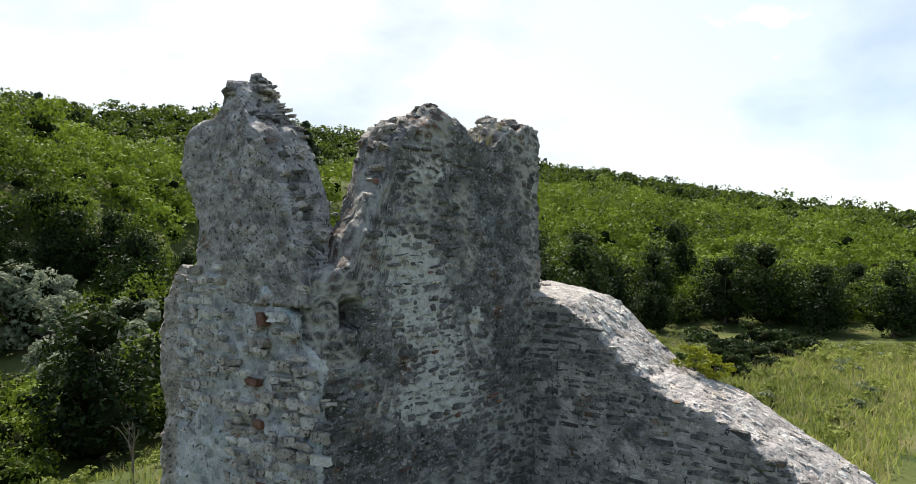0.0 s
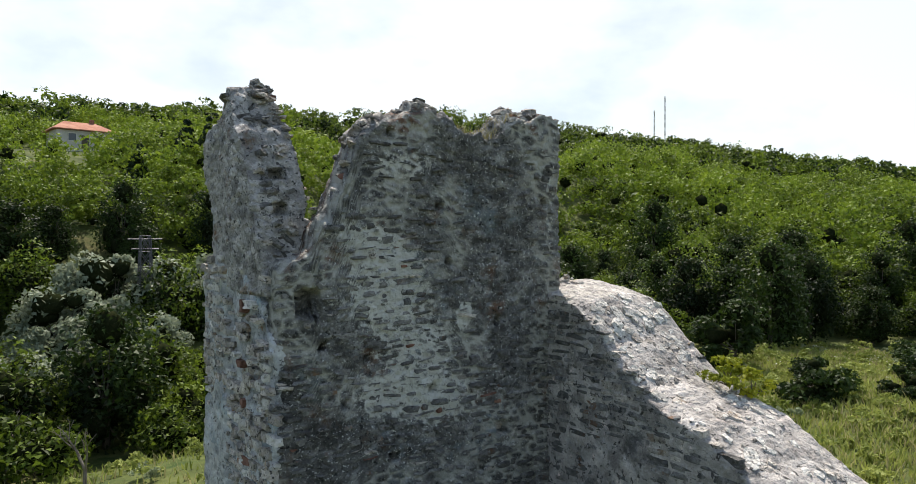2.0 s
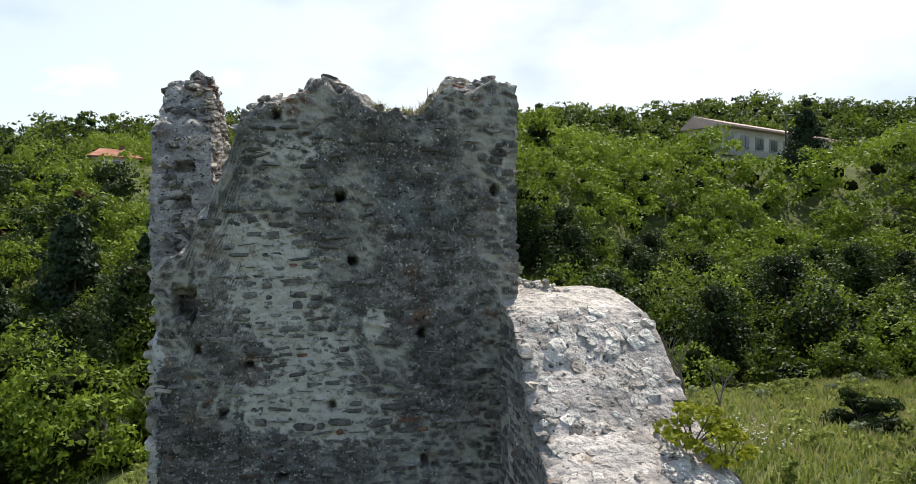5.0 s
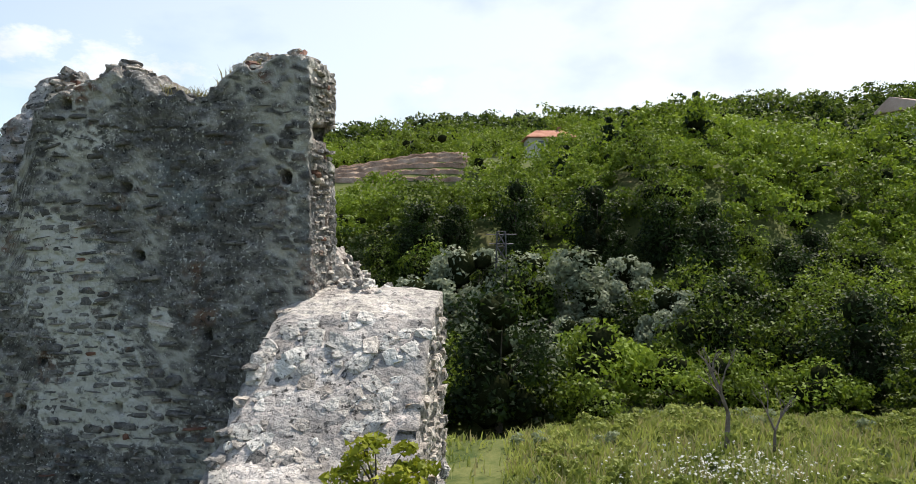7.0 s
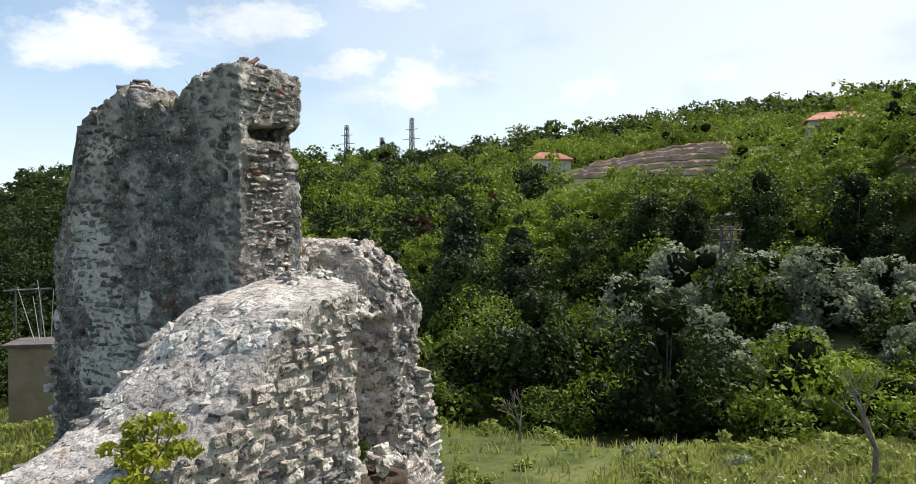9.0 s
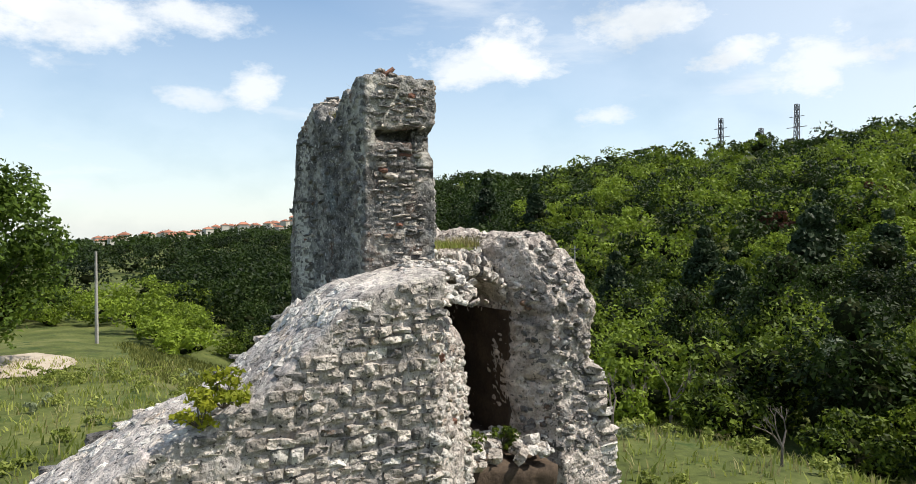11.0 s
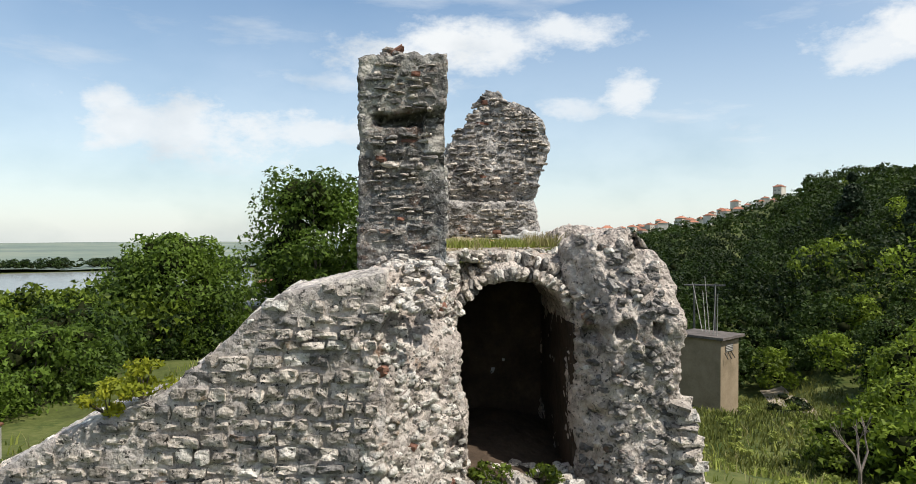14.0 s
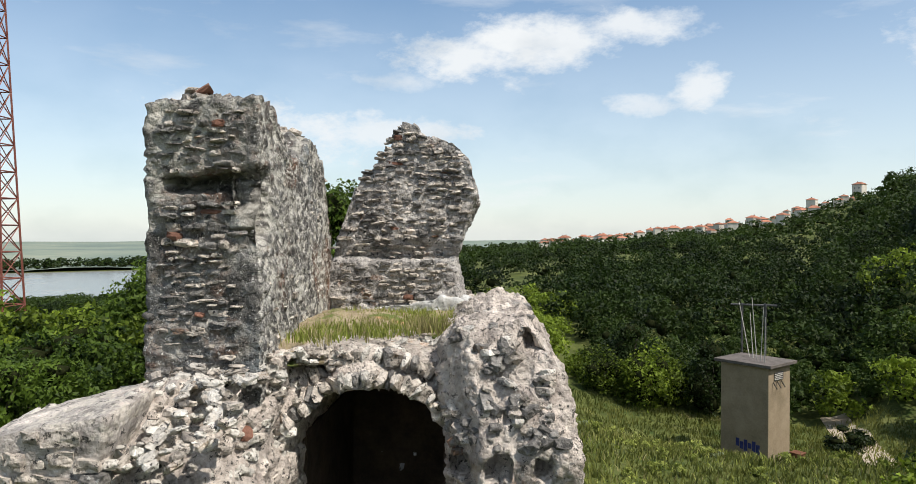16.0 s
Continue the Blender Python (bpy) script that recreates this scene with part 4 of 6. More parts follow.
def place_all(proto, spots):
    """Stand copies of a tree at spots (x, y, turn, scale); the first stands where its proto was built."""
    first = True
    for x, y, turn, sc in spots:
        m = Matrix.Translation((x, y, h1(x, y) - 0.05)) @ Matrix.Rotation(turn, 4, "Z") @ Matrix.Diagonal((sc, sc, sc * RNG.uniform(0.9, 1.12), 1))
        if first:
            proto.matrix_basis = m; first = False
        else:
            o = copy_thing(proto, Matrix.Identity(4)); o.matrix_basis = m


def meadow(x, y):
    """Where the ground is open grass: round the ruin, out to the east and to the west."""
    wob = 2.0 * math.sin(x * 0.31 + y * 0.17) + 1.2 * math.sin(x * 0.11 - y * 0.4)
    if x < -6 and y < -9.3 + 0.06 * (x + 6) + 0.3 * wob and y > -30 and x > -31:
        return False
    if y < 3 and -60 < x < 14 and y > -40:
        return not (x < -28 and y < -13)
    if x > 5:
        edge = 20.5 + wob if x < 16 else (20 - (x - 16) * 0.3 + wob)
        return y < edge and x < 44 + wob
    edge = np.interp(x, [-40, -33, -26, -18, -12, -4, 5], [31, 30, 29, 21.5, 16.5, 15.5, 19])
    return y < edge + 0.6 * wob and x > -42


def scatter(n, area, keep, rng, gap):
    got, grid = [], {}
    for _ in range(n):
        x, y = area(rng)
        if not keep(x, y):
            continue
        g = gap(x, y)
        k = (int(x // 8), int(y // 8))
        if any((a - x) ** 2 + (b - y) ** 2 < g * g for i in (-1, 0, 1) for j in (-1, 0, 1) for a, b in grid.get((k[0] + i, k[1] + j), ())):
            continue
        grid.setdefault(k, []).append((x, y)); got.append((x, y))
    return got


def polar(t0, t1, r0, r1):
    def pick(rng):
        t, r = radians(rng.uniform(t0, t1)), math.sqrt(rng.uniform(r0 * r0, r1 * r1))
        return 3 + r * math.cos(t), r * math.sin(t)
    return pick


SILVER = [(-1.6, 35.5, 1.45), (1.4, 38.5, 1.65), (5.4, 40, 1.6), (8.4, 38, 1.6), (5.4, 23.5, 0.95), (-4.5, 25, 0.9), (11, 41, 1.2), (2.5, 32, 0.9), (13, 33, 1.0), (7.5, 29.5, 0.85)]


def clear(x, y):
    """Open spots in the woods: the road, the terraces and the houses' yards."""
    if -9 < x < 2 and 60 < y < 75:
        return False
    if -26 < x < -3 and 70 < y < 103:
        return False
    if -3 <= x < 14 and 90 < y < 113 or -37 < x < -26 and 88 < y < 101:
        return False
    lx, ly = (x - 54.7) * 0.899 + (y - 77.4) * 0.438, (y - 77.4) * 0.899 - (x - 54.7) * 0.438
    if -14.5 < lx < 14.5 and -17 < ly < 2:
        return False
    if any(math.hypot(x - a, y - b) < 1.9 * c for a, b, c in SILVER) or -1 < x < 11 and 31 < y < 36:
        return False
    if math.hypot(x + 33, y - 18) < 5:
        return False
    return not meadow(x, y)


wr = random.Random(11)
near_spots = scatter(9000, polar(-8, 168, 9, 62), clear, wr, lambda x, y: 2.45)
mid_spots = scatter(8000, polar(-12, 172, 62, 130), clear, wr, lambda x, y: 3.5)
far_spots = scatter(6000, polar(-14, 153, 130, 300), clear, wr, lambda x, y: 5.4)
west_spots = scatter(1500, polar(172, 225, 30, 75), lambda x, y: not meadow(x, y) and not (-48 < x < -26 and -14 < y < 4), wr, lambda x, y: 3.0)
west_far = scatter(1800, polar(150, 232, 75, 600), lambda x, y: True, wr, lambda x, y: 9)


def sized(spots, r0, r1, ratio, rng):
    out = []
    for x, y in spots:
        r = rng.uniform(r0, r1)
        out.append((x, y, r, r * rng.uniform(*ratio)))
    return out




# woods past this heading: darker trees, with the hillside's shade in the leaf colour
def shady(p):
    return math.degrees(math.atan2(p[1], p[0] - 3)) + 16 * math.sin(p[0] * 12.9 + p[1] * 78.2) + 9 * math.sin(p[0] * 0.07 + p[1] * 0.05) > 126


for nm, keep, mt, tag in (("woodland", lambda p: not shady(p), "leaf", "dense green deciduous woodland on the hillside"), ("dark_woodland", shady, "leaf_dark", "dense dark green woodland on the valley side, shade put into its colour")):
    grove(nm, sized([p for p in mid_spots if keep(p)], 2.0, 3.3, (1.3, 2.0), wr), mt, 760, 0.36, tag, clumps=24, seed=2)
for nm, keep, mt, tag in (("hill_woods", lambda p: not shady(p), "leaf", "green woods and scrub along the hill ridge"), ("dark_hill_woods", shady, "leaf_dark", "dark green woods along the hill ridge, shade put into their colour")):
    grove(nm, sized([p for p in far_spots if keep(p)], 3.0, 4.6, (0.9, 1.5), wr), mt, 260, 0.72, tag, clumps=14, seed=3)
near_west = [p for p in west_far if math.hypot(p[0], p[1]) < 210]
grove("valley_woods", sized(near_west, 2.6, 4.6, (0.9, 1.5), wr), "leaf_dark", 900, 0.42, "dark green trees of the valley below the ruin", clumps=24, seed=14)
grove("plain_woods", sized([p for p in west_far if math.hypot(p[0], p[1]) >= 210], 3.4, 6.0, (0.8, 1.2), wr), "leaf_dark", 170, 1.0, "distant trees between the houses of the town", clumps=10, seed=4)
nr = np.random.default_rng(21)
protos = [tree_kind("tree", nr, 2.0, 4.0, -0.2, 60, 4300, 0.17, M["leaf"], "green broad-leaved tree in the thicket", "trees of the thicket"),
          tree_kind("tree", nr, 1.8, 5.2, -0.2, 60, 4300, 0.17, M["leaf_dark"], "tall dark green broad-leaved tree in the thicket", "trees of the thicket"),
          tree_kind("bush", nr, 1.9, 2.7, -0.3, 50, 3700, 0.16, M["leaf"], "spreading bright green bush in the thicket", "bushes of the thicket"),
          tree_kind("bush", nr, 1.5, 2.2, -0.3, 44, 3000, 0.15, M["leaf"], "low rounded green bush in the thicket", "bushes of the thicket")]
sets = [[] for _ in protos]
rest = []
near_spots.sort(key=lambda s: (s[0] - 4) ** 2 + (s[1] + 4) ** 2)
for i, (x, y) in enumerate(near_spots):
    close = (x - 4) ** 2 + (y + 4) ** 2 < 32 ** 2
    if i < 230:
        k = wr.choices(range(4), (0.25, 0.12, 0.35, 0.28) if close else (0.4, 0.3, 0.2, 0.1))[0]
        low = -7 < x < 14 and 23 < y < 36
        sets[3 if low else k].append((x, y, wr.uniform(0, 6.28), wr.uniform(0.75, 1.25) * (0.85 if low else 1)))
    else:
        rest.append((x, y))
for p, s in zip(protos, sets):
    place_all(p, s)
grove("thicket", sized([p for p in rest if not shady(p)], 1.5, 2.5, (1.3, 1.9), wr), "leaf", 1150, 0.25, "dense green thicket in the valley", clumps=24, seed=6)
# the darker leaf again carries the shade of this side of the valley
grove("dark_thicket", sized([p for p in rest if shady(p)], 1.5, 2.5, (1.3, 1.9), wr), "leaf_dark", 1150, 0.25, "dense dark green thicket below the hill, shade put into its colour", clumps=24, seed=16)
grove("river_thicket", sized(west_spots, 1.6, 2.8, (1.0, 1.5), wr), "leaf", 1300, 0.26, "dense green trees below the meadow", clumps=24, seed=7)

# ---- trees and plants that stand alone ----
pr = np.random.default_rng(31)
silver = tree_kind("silver_bush", pr, 1.9, 3.6, -0.2, 22, 4600, 0.18, M["leaf_silver"], "silvery grey-green oleaster bush", "silver bushes")
place_all(silver, [(x, y, 0.7 * k, sc) for k, (x, y, sc) in enumerate(SILVER)])
pine = tree_kind("pine_tree", pr, 2.7, 7.0, 0.2, 60, 5200, 0.3, M["needle"], "dark green conical pine", "pines of the hillside", shape="cone")
place_all(pine, [(-22, 40, 0, 1.0), (-17.5, 42, 1, 1.1), (-13, 44, 2, 0.9), (-27, 43, 3, 0.95), (-19, 46, 4, 1.15), (9, 70, 2, 0.75), (13.5, 69, 3, 0.85), (17, 71, 5, 0.75), (22, 66, 1, 0.9), (15, 66, 0, 0.7), (-30, 36, 1, 0.9), (52, 62, 2, 1.1), (-70, 50, 1, 1.2), (-64, 54, 2, 1.1)])
copper = tree_kind("copper_tree", pr, 1.9, 3.2, 0.5, 12, 1300, 0.3, foliage("copper_leaf", (0.05, 0.02, 0.012), (0.13, 0.05, 0.03)), "reddish copper-leaved tree among green ones", "copper trees")
place_all(copper, [(-31, 58, 0, 1.0), (-24, 62, 2, 1.0)])
maple = tree_kind("tree", pr, 4.2, 10.0, 1.3, 60, 19000, 0.26, M["leaf_mid"], "tall broad green tree on the meadow beside a dirt patch", "")
place_all(maple, [(-35, -7.1, 0.4, 1.0)])
walnut = tree_kind("tree", pr, 5.2, 8.2, -0.4, 60, 20000, 0.27, M["leaf_mid"], "large spreading walnut tree below the wall", "")
place_all(walnut, [(-29, -14.0, 1.4, 0.8)])
roundt = tree_kind("tree", pr, 1.7, 3.4, -0.2, 16, 3000, 0.2, M["leaf_dark"], "dark ivy-covered rounded tree at the meadow's edge", "")
place_all(roundt, [(22, 9.5, 1.4, 1.0)])
darkb = tree_kind("bush", pr, 1.5, 1.9, -0.2, 14, 2300, 0.16, M["leaf_dark"], "dense dark bush standing in the meadow", "meadow bushes")
place_all(darkb, [(17.2, 3.6, 0, 0.85), (15.2, 9.0, 2, 0.7), (27, 2.2, 1, 1.0), (31, 5.2, 4, 1.0), (-35, 24.5, 3, 1.0), (19, 1.4, 1, 0.6), (21.2, 0.9, 2, 0.65), (23.4, 2.2, 5, 0.75), (25, 0.4, 3, 0.6), (29, 1.0, 0, 0.8), (33.5, 2.8, 2, 0.9), (20.5, 5.0, 4, 0.6)])
scrub = tree_kind("bush", pr, 2.0, 3.0, -0.3, 50, 4200, 0.17, M["leaf_mid"], "dense dark green bush at the foot of the slope", "bushes below the wall")
place_all(scrub, [(-9.5, -13.2, 0, 0.75), (-12, -12.6, 2, 0.9), (-14.5, -13, 1, 0.95), (-17, -14.2, 3, 1.1), (-20, -15, 4, 1.2), (-23, -16.2, 5, 1.2), (-26, -12.8, 1, 1.1), (-12.5, -16.5, 2, 1.1), (-16.5, -18, 0, 1.2), (-8.5, -16.5, 4, 1.0), (-21.5, -19.5, 3, 1.3), (-27, -18.5, 2, 1.2), (-24, -13, 2, 0.9)])
oldpop = tree_kind("poplar_tree", pr, 2.2, 13, 0.5, 26, 2600, 0.6, M["leaf_dark"], "dark columnar poplar near the mast", "", shape="cone")
place_all(oldpop, [(-96, -78, 0, 1.0)])


def bare_tree(at, h, label, seed, twigs=5):
    """Dead tree: a forked tapering trunk with bare branches."""
    r = random.Random(seed)
    t = root("dead_tree", at, label, "tree", "dead trees")
    bm = bmesh.new()
    base = Vector(at)

    def grow(p, d, ln, rad, depth):
        q = p + d * ln
        rod(bm, p, q, rad, rad * 0.7, 6 if depth < 2 else 4)
        if depth < twigs:
            for _ in range(2 if depth else 3):
                nd = (d + Vector((r.uniform(-1, 1), r.uniform(-1, 1), r.uniform(-0.15, 0.6))) * 0.62).normalized()
                grow(q, nd, ln * r.uniform(0.55, 0.85), rad * 0.62, depth + 1)
    grow(base - Vector((0, 0, 0.1)), Vector((0.03, 0, 1)), h * 0.33, h * 0.026, 0)
    part("trunk", bm, "deadwood", t)


for x, y, h, s in ((9.95, 9.7, 2.9, 1), (11.05, 9.6, 1.8, 2), (-6.2, 16.0, 2.6, 3), (-8.0, 16.4, 2.3, 4), (-5.0, 16.6, 2.2, 5), (-7.2, 15.2, 2.0, 6), (1.2, 11.8, 1.8, 7), (-3.6, 10.6, 2.1, 8)):
    bare_tree((x, y, h1(x, y)), h, "bare grey dead sapling in the grass", s, 5)


def shrub_on(at, r, h, mat, label, leaves, size, seed, name="shrub"):
    rg = np.random.default_rng(seed)
    t = root(name, at, label, "shrub")
    v, f, c, rr = crown(rg, r, h, 12, leaves, size)
    bm = bmesh.new()
    for q in c:
        rod(bm, at, Vector(at) + Vector(q), 0.012, 0.004, 5)
    part("stem", bm, "bark", t)
    hang("leaves", mesh_of("leaves", v + np.array(at), f, mat), t)


shrub_on((3.75, -2.45, 5.2), 0.42, 0.42, "leaf_yellow", "yellow-green sapling rooted in the wall's top", 900, 0.06, 3)
shrub_on((3.95, -2.75, 5.05), 0.3, 0.36, "leaf_yellow", "yellow-green sapling rooted in the wall's edge", 500, 0.055, 4)
shrub_on((2.35, 1.75, 3.62), 0.3, 0.4, "leaf", "green weed growing at the vault mouth", 500, 0.06, 5)
shrub_on((2.35, 2.45, 3.62), 0.28, 0.3, "leaf", "green weed growing at the vault mouth", 420, 0.06, 6)


def blades(name, spots, mat, h, label, per=5, width=0.012, spread=0.05, seed=5, parent=None):
    """Grass: thin bent blades in tufts at spots (x, y, z)."""
    rg = np.random.default_rng(seed)
    s = np.repeat(np.asarray(spots, float), per, axis=0)
    n = len(s)
    s[:, :2] += rg.normal(size=(n, 2)) * spread
    ang = rg.random(n) * 6.283
    hh = h * rg.uniform(0.5, 1.35, n)
    lean = rg.normal(size=(n, 2)) * 0.35 * hh[:, None]
    side = np.stack([np.cos(ang), np.sin(ang), 0 * ang], 1) * width * rg.uniform(0.7, 1.5, n)[:, None]
    tip = s + np.stack([lean[:, 0], lean[:, 1], hh], 1)
    midp = s + np.stack([lean[:, 0] * 0.3, lean[:, 1] * 0.3, hh * 0.55], 1)
    v = np.stack([s - side, s + side, midp + side * 0.8, tip, midp - side * 0.8], 1).reshape(-1, 3)
    b = np.arange(n) * 5
    f = np.concatenate([np.stack([b, b + 1, b + 2, b + 4], 1), np.stack([b + 4, b + 2, b + 3, b + 3], 1)[:0]])
    tri = np.stack([b + 4, b + 2, b + 3], 1)
    f = np.concatenate([np.stack([b, b + 1, b + 2], 1), np.stack([b, b + 2, b + 4], 1), tri])
    me = mesh_of(name, v, f, mat)
    if parent:
        return tagged(hang(name, me, parent), label, kind="stuff")
    return tagged(new(name, me), label, "grass", kind="stuff")


gr = random.Random(8)
spots = []
for _ in range(60000):
    if gr.random() < 0.75:
        x, y = gr.uniform(4.5, 38), gr.uniform(-5, 23)
    else:
        x, y = gr.uniform(-36, 4), gr.uniform(-24, 26)
    if meadow(x, y) and not (-2.6 < x < 4.2 and -8 < y < 4.6) and len(spots) < 30000:
        spots.append((x, y))
xy = np.array(spots)
xyz = np.column_stack([xy, height(xy[:, 0], xy[:, 1]) - 0.02])
blades("meadow_grass", xyz[:22000], "grass", 0.26, "tall green meadow grass round the ruin", per=3, width=0.026, spread=0.14, seed=2)
blades("dry_meadow_grass", xyz[22000:], "drygrass", 0.34, "yellowed seeding grass in the meadow", per=3, width=0.015, spread=0.12, seed=3)
slope = []
for _ in range(14000):
    x, y = gr.uniform(-46, -8), gr.uniform(1, 30)
    if meadow(x, y):
        slope.append((x, y))
sl = np.array(slope[:9000])
blades("slope_grass", np.column_stack([sl, height(sl[:, 0], sl[:, 1]) - 0.02]), "slopegrass", 0.3, "uneven grass on the slope beside the kiosk", per=4, width=0.03, spread=0.2, seed=12)
weeds = []
for _ in range(1100):
    x, y = (gr.uniform(5, 40), gr.uniform(-4, 21)) if gr.random() < 0.6 else (gr.uniform(-33, 3), gr.uniform(-22, 22))
    if meadow(x, y) and not (-3.5 < x < 5 and -9 < y < 5):
        r = gr.uniform(0.18, 0.5)
        weeds.append((x, y, r, r * gr.uniform(0.9, 1.5)))
grove("meadow_weeds", weeds[:80], "leaf_sage", 150, 0.10, "grey-green weeds scattered through the meadow", clumps=6, seed=9)
grove("meadow_herbs", weeds[80:], "grass", 130, 0.11, "low green herbs scattered through the meadow", clumps=6, seed=10)
fl = []
for _ in range(750):
    x, y = gr.gauss(9.2, 1.3), gr.gauss(7.6, 0.8)
    if gr.random() < 0.35:
        x, y = gr.uniform(18, 40), gr.uniform(2, 9)
    fl.append((x, y, h1(x, y) + gr.uniform(0.25, 0.45)))
fv, ff = leaf_cloud(np.array(fl), np.full((len(fl), 3), 0.02), len(fl) * 2, 0.055, np.random.default_rng(4), up=2.0)
tagged(new("daisies", mesh_of("daisies", fv, ff, "flower")), "white daisies flowering in the meadow", "flowers", kind="stuff")
# grass over the vault and on the broken wall tops
tg = [(gr.uniform(-1.4, 1.6), gr.uniform(1.15, 3.1), 6.93) for _ in range(520)]
tg = [p for p in tg if p[0] < np.interp(p[1], [1.0, 1.4, 2.8, 3.2], [1.8, 1.7, 0.75, 0.9])]
blades("platform_grass", tg, "grass", 0.12, "green grass growing over the vault", per=6, width=0.006, spread=0.07, seed=6, parent=tower)
tg = [(gr.uniform(-0.6, 1.8), gr.uniform(1.1, 3.2), 6.9) for _ in range(90)]
tg += [(gr.gauss(0.75, 0.2), gr.gauss(2.75, 0.16), 6.95) for _ in range(60)]
tg = [p for p in tg if p[0] < np.interp(p[1], [1.0, 1.4, 2.8, 3.2], [1.9, 1.75, 0.85, 0.9])]
blades("platform_hay", tg, "drygrass", 0.19, "dry straw growing over the vault", per=5, width=0.006, spread=0.06, seed=7, parent=tower)
tg = [(x, gr.uniform(0.15, 0.6), float(front_top(x)) - 0.03) for x in [gr.uniform(0.3, 1.7) for _ in range(200)]] + [(gr.uniform(-2.6, -2.3), gr.uniform(1.9, 2.5), 9.35) for _ in range(30)]
blades("wall_top_grass", tg, "drygrass", 0.17, "dry grass on the broken wall top", per=4, width=0.006, spread=0.05, seed=8, parent=tower)

# ---- buildings, masts and poles ----


def at_turn(x, y, z, deg):
    return Matrix.Translation((x, y, z)) @ Matrix.Rotation(radians(deg), 4, "Z")


def finish(rt, m):
    """Move a thing built round the origin to its place."""
    rt.matrix_basis = m
    return rt


def gable_house(w, d, h, rise, label, group="", wall="palewall", name="house", nwin=2, sides=True):
    """House round the origin: walls, tiled hipped or gabled roof with eaves, windows with frames and a door."""
    t = root(name, (0, 0, 0), label, "house", group)
    bm = bmesh.new(); box(bm, -w / 2, -d / 2, -2.5, w / 2, d / 2, h, 0.03); part("wall", bm, wall, t)
    bm = bmesh.new()
    e, hip = 0.45, d * 0.3
    lo = [bm.verts.new(p) for p in ((-w / 2 - e, -d / 2 - e, h + 0.02), (w / 2 + e, -d / 2 - e, h + 0.02), (w / 2 + e, d / 2 + e, h + 0.02), (-w / 2 - e, d / 2 + e, h + 0.02))]
    lo2 = [bm.verts.new(v.co + Vector((0, 0, 0.14))) for v in lo]
    a, b = bm.verts.new((-w / 2 + hip, 0, h + rise)), bm.verts.new((w / 2 - hip, 0, h + rise))
    bm.faces.new(lo[::-1])
    for i in range(4):
        bm.faces.new((lo[i], lo[(i + 1) % 4], lo2[(i + 1) % 4], lo2[i]))
    bm.faces.new((lo2[0], lo2[1], b, a)); bm.faces.new((lo2[2], lo2[3], a, b))
    bm.faces.new((lo2[1], lo2[2], b)); bm.faces.new((lo2[3], lo2[0], a))
    rf = part("roof", bm, "tiles", t)
    bm = bmesh.new(); box(bm, w * 0.18, -0.3, h + rise * 0.4, w * 0.18 + 0.55, 0.3, h + rise + 0.5, 0.02); part("chimney", bm, "brick", rf)
    for side in ((-1, 1) if sides else (-1,)):
        for i in range(nwin):
            x = -w / 2 + w * (i + 0.6) / (nwin + 0.2)
            y = side * d / 2
            bm = bmesh.new(); box(bm, x - 0.6, y - 0.06, h * 0.4, x + 0.6, y + 0.06, h * 0.4 + 1.25, 0.02)
            wi = part("window", bm, "palewall", t)
            bm = bmesh.new(); box(bm, x - 0.5, y - 0.075, h * 0.4 + 0.1, x + 0.5, y + 0.075, h * 0.4 + 1.15); part("pane", bm, "glass", wi)
    bm = bmesh.new(); box(bm, -0.5, -d / 2 - 0.05, 0, 0.5, -d / 2 + 0.05, 2.05, 0.01); part("door", bm, "bark", t)
    return t


finish(gable_house(7.6, 5.5, 2.7, 1.6, "single-storey hillside house with red tiled roof"), at_turn(8.2, 109.5, h1(8.2, 109.5) - 0.2, 8))
finish(gable_house(6.0, 5.0, 2.6, 1.5, "small square house with tiled roof above the trees", nwin=1), at_turn(-31.4, 97.5, h1(-31.4, 97) - 0.9, 30))
# the long building on the hill
lb = root("long_building", (0, 0, 0), "long pale two-storey building with a shallow reddish roof", "building")
bm = bmesh.new(); box(bm, -13, -4.5, -4, 13, 0.2, 4.6, 0.04); part("wall", bm, "palewall", lb)
bm = bmesh.new()
vs = [bm.verts.new(p) for p in ((-13.6, -5.4, 4.62), (13.6, -5.4, 4.62), (13.6, 0.9, 4.62), (-13.6, 0.9, 4.62), (-13.6, -5.4, 4.85), (13.6, -5.4, 4.85), (13.6, 0.9, 4.85), (-13.6, 0.9, 4.85), (-13.2, -0.6, 6.3), (11, -0.6, 6.3))]
for q in ((3, 2, 1, 0), (0, 1, 5, 4), (1, 2, 6, 5), (2, 3, 7, 6), (3, 0, 4, 7), (4, 5, 9, 8), (6, 7, 8, 9), (5, 6, 9), (7, 4, 8)):
    bm.faces.new([vs[i] for i in q])
M["faded"] = material("faded_roof", [(0.36, 0.25, 0.20), (0.46, 0.34, 0.28), (0.52, 0.41, 0.35)], scale=0.3, grain=5)
part("roof", bm, "faded", lb)
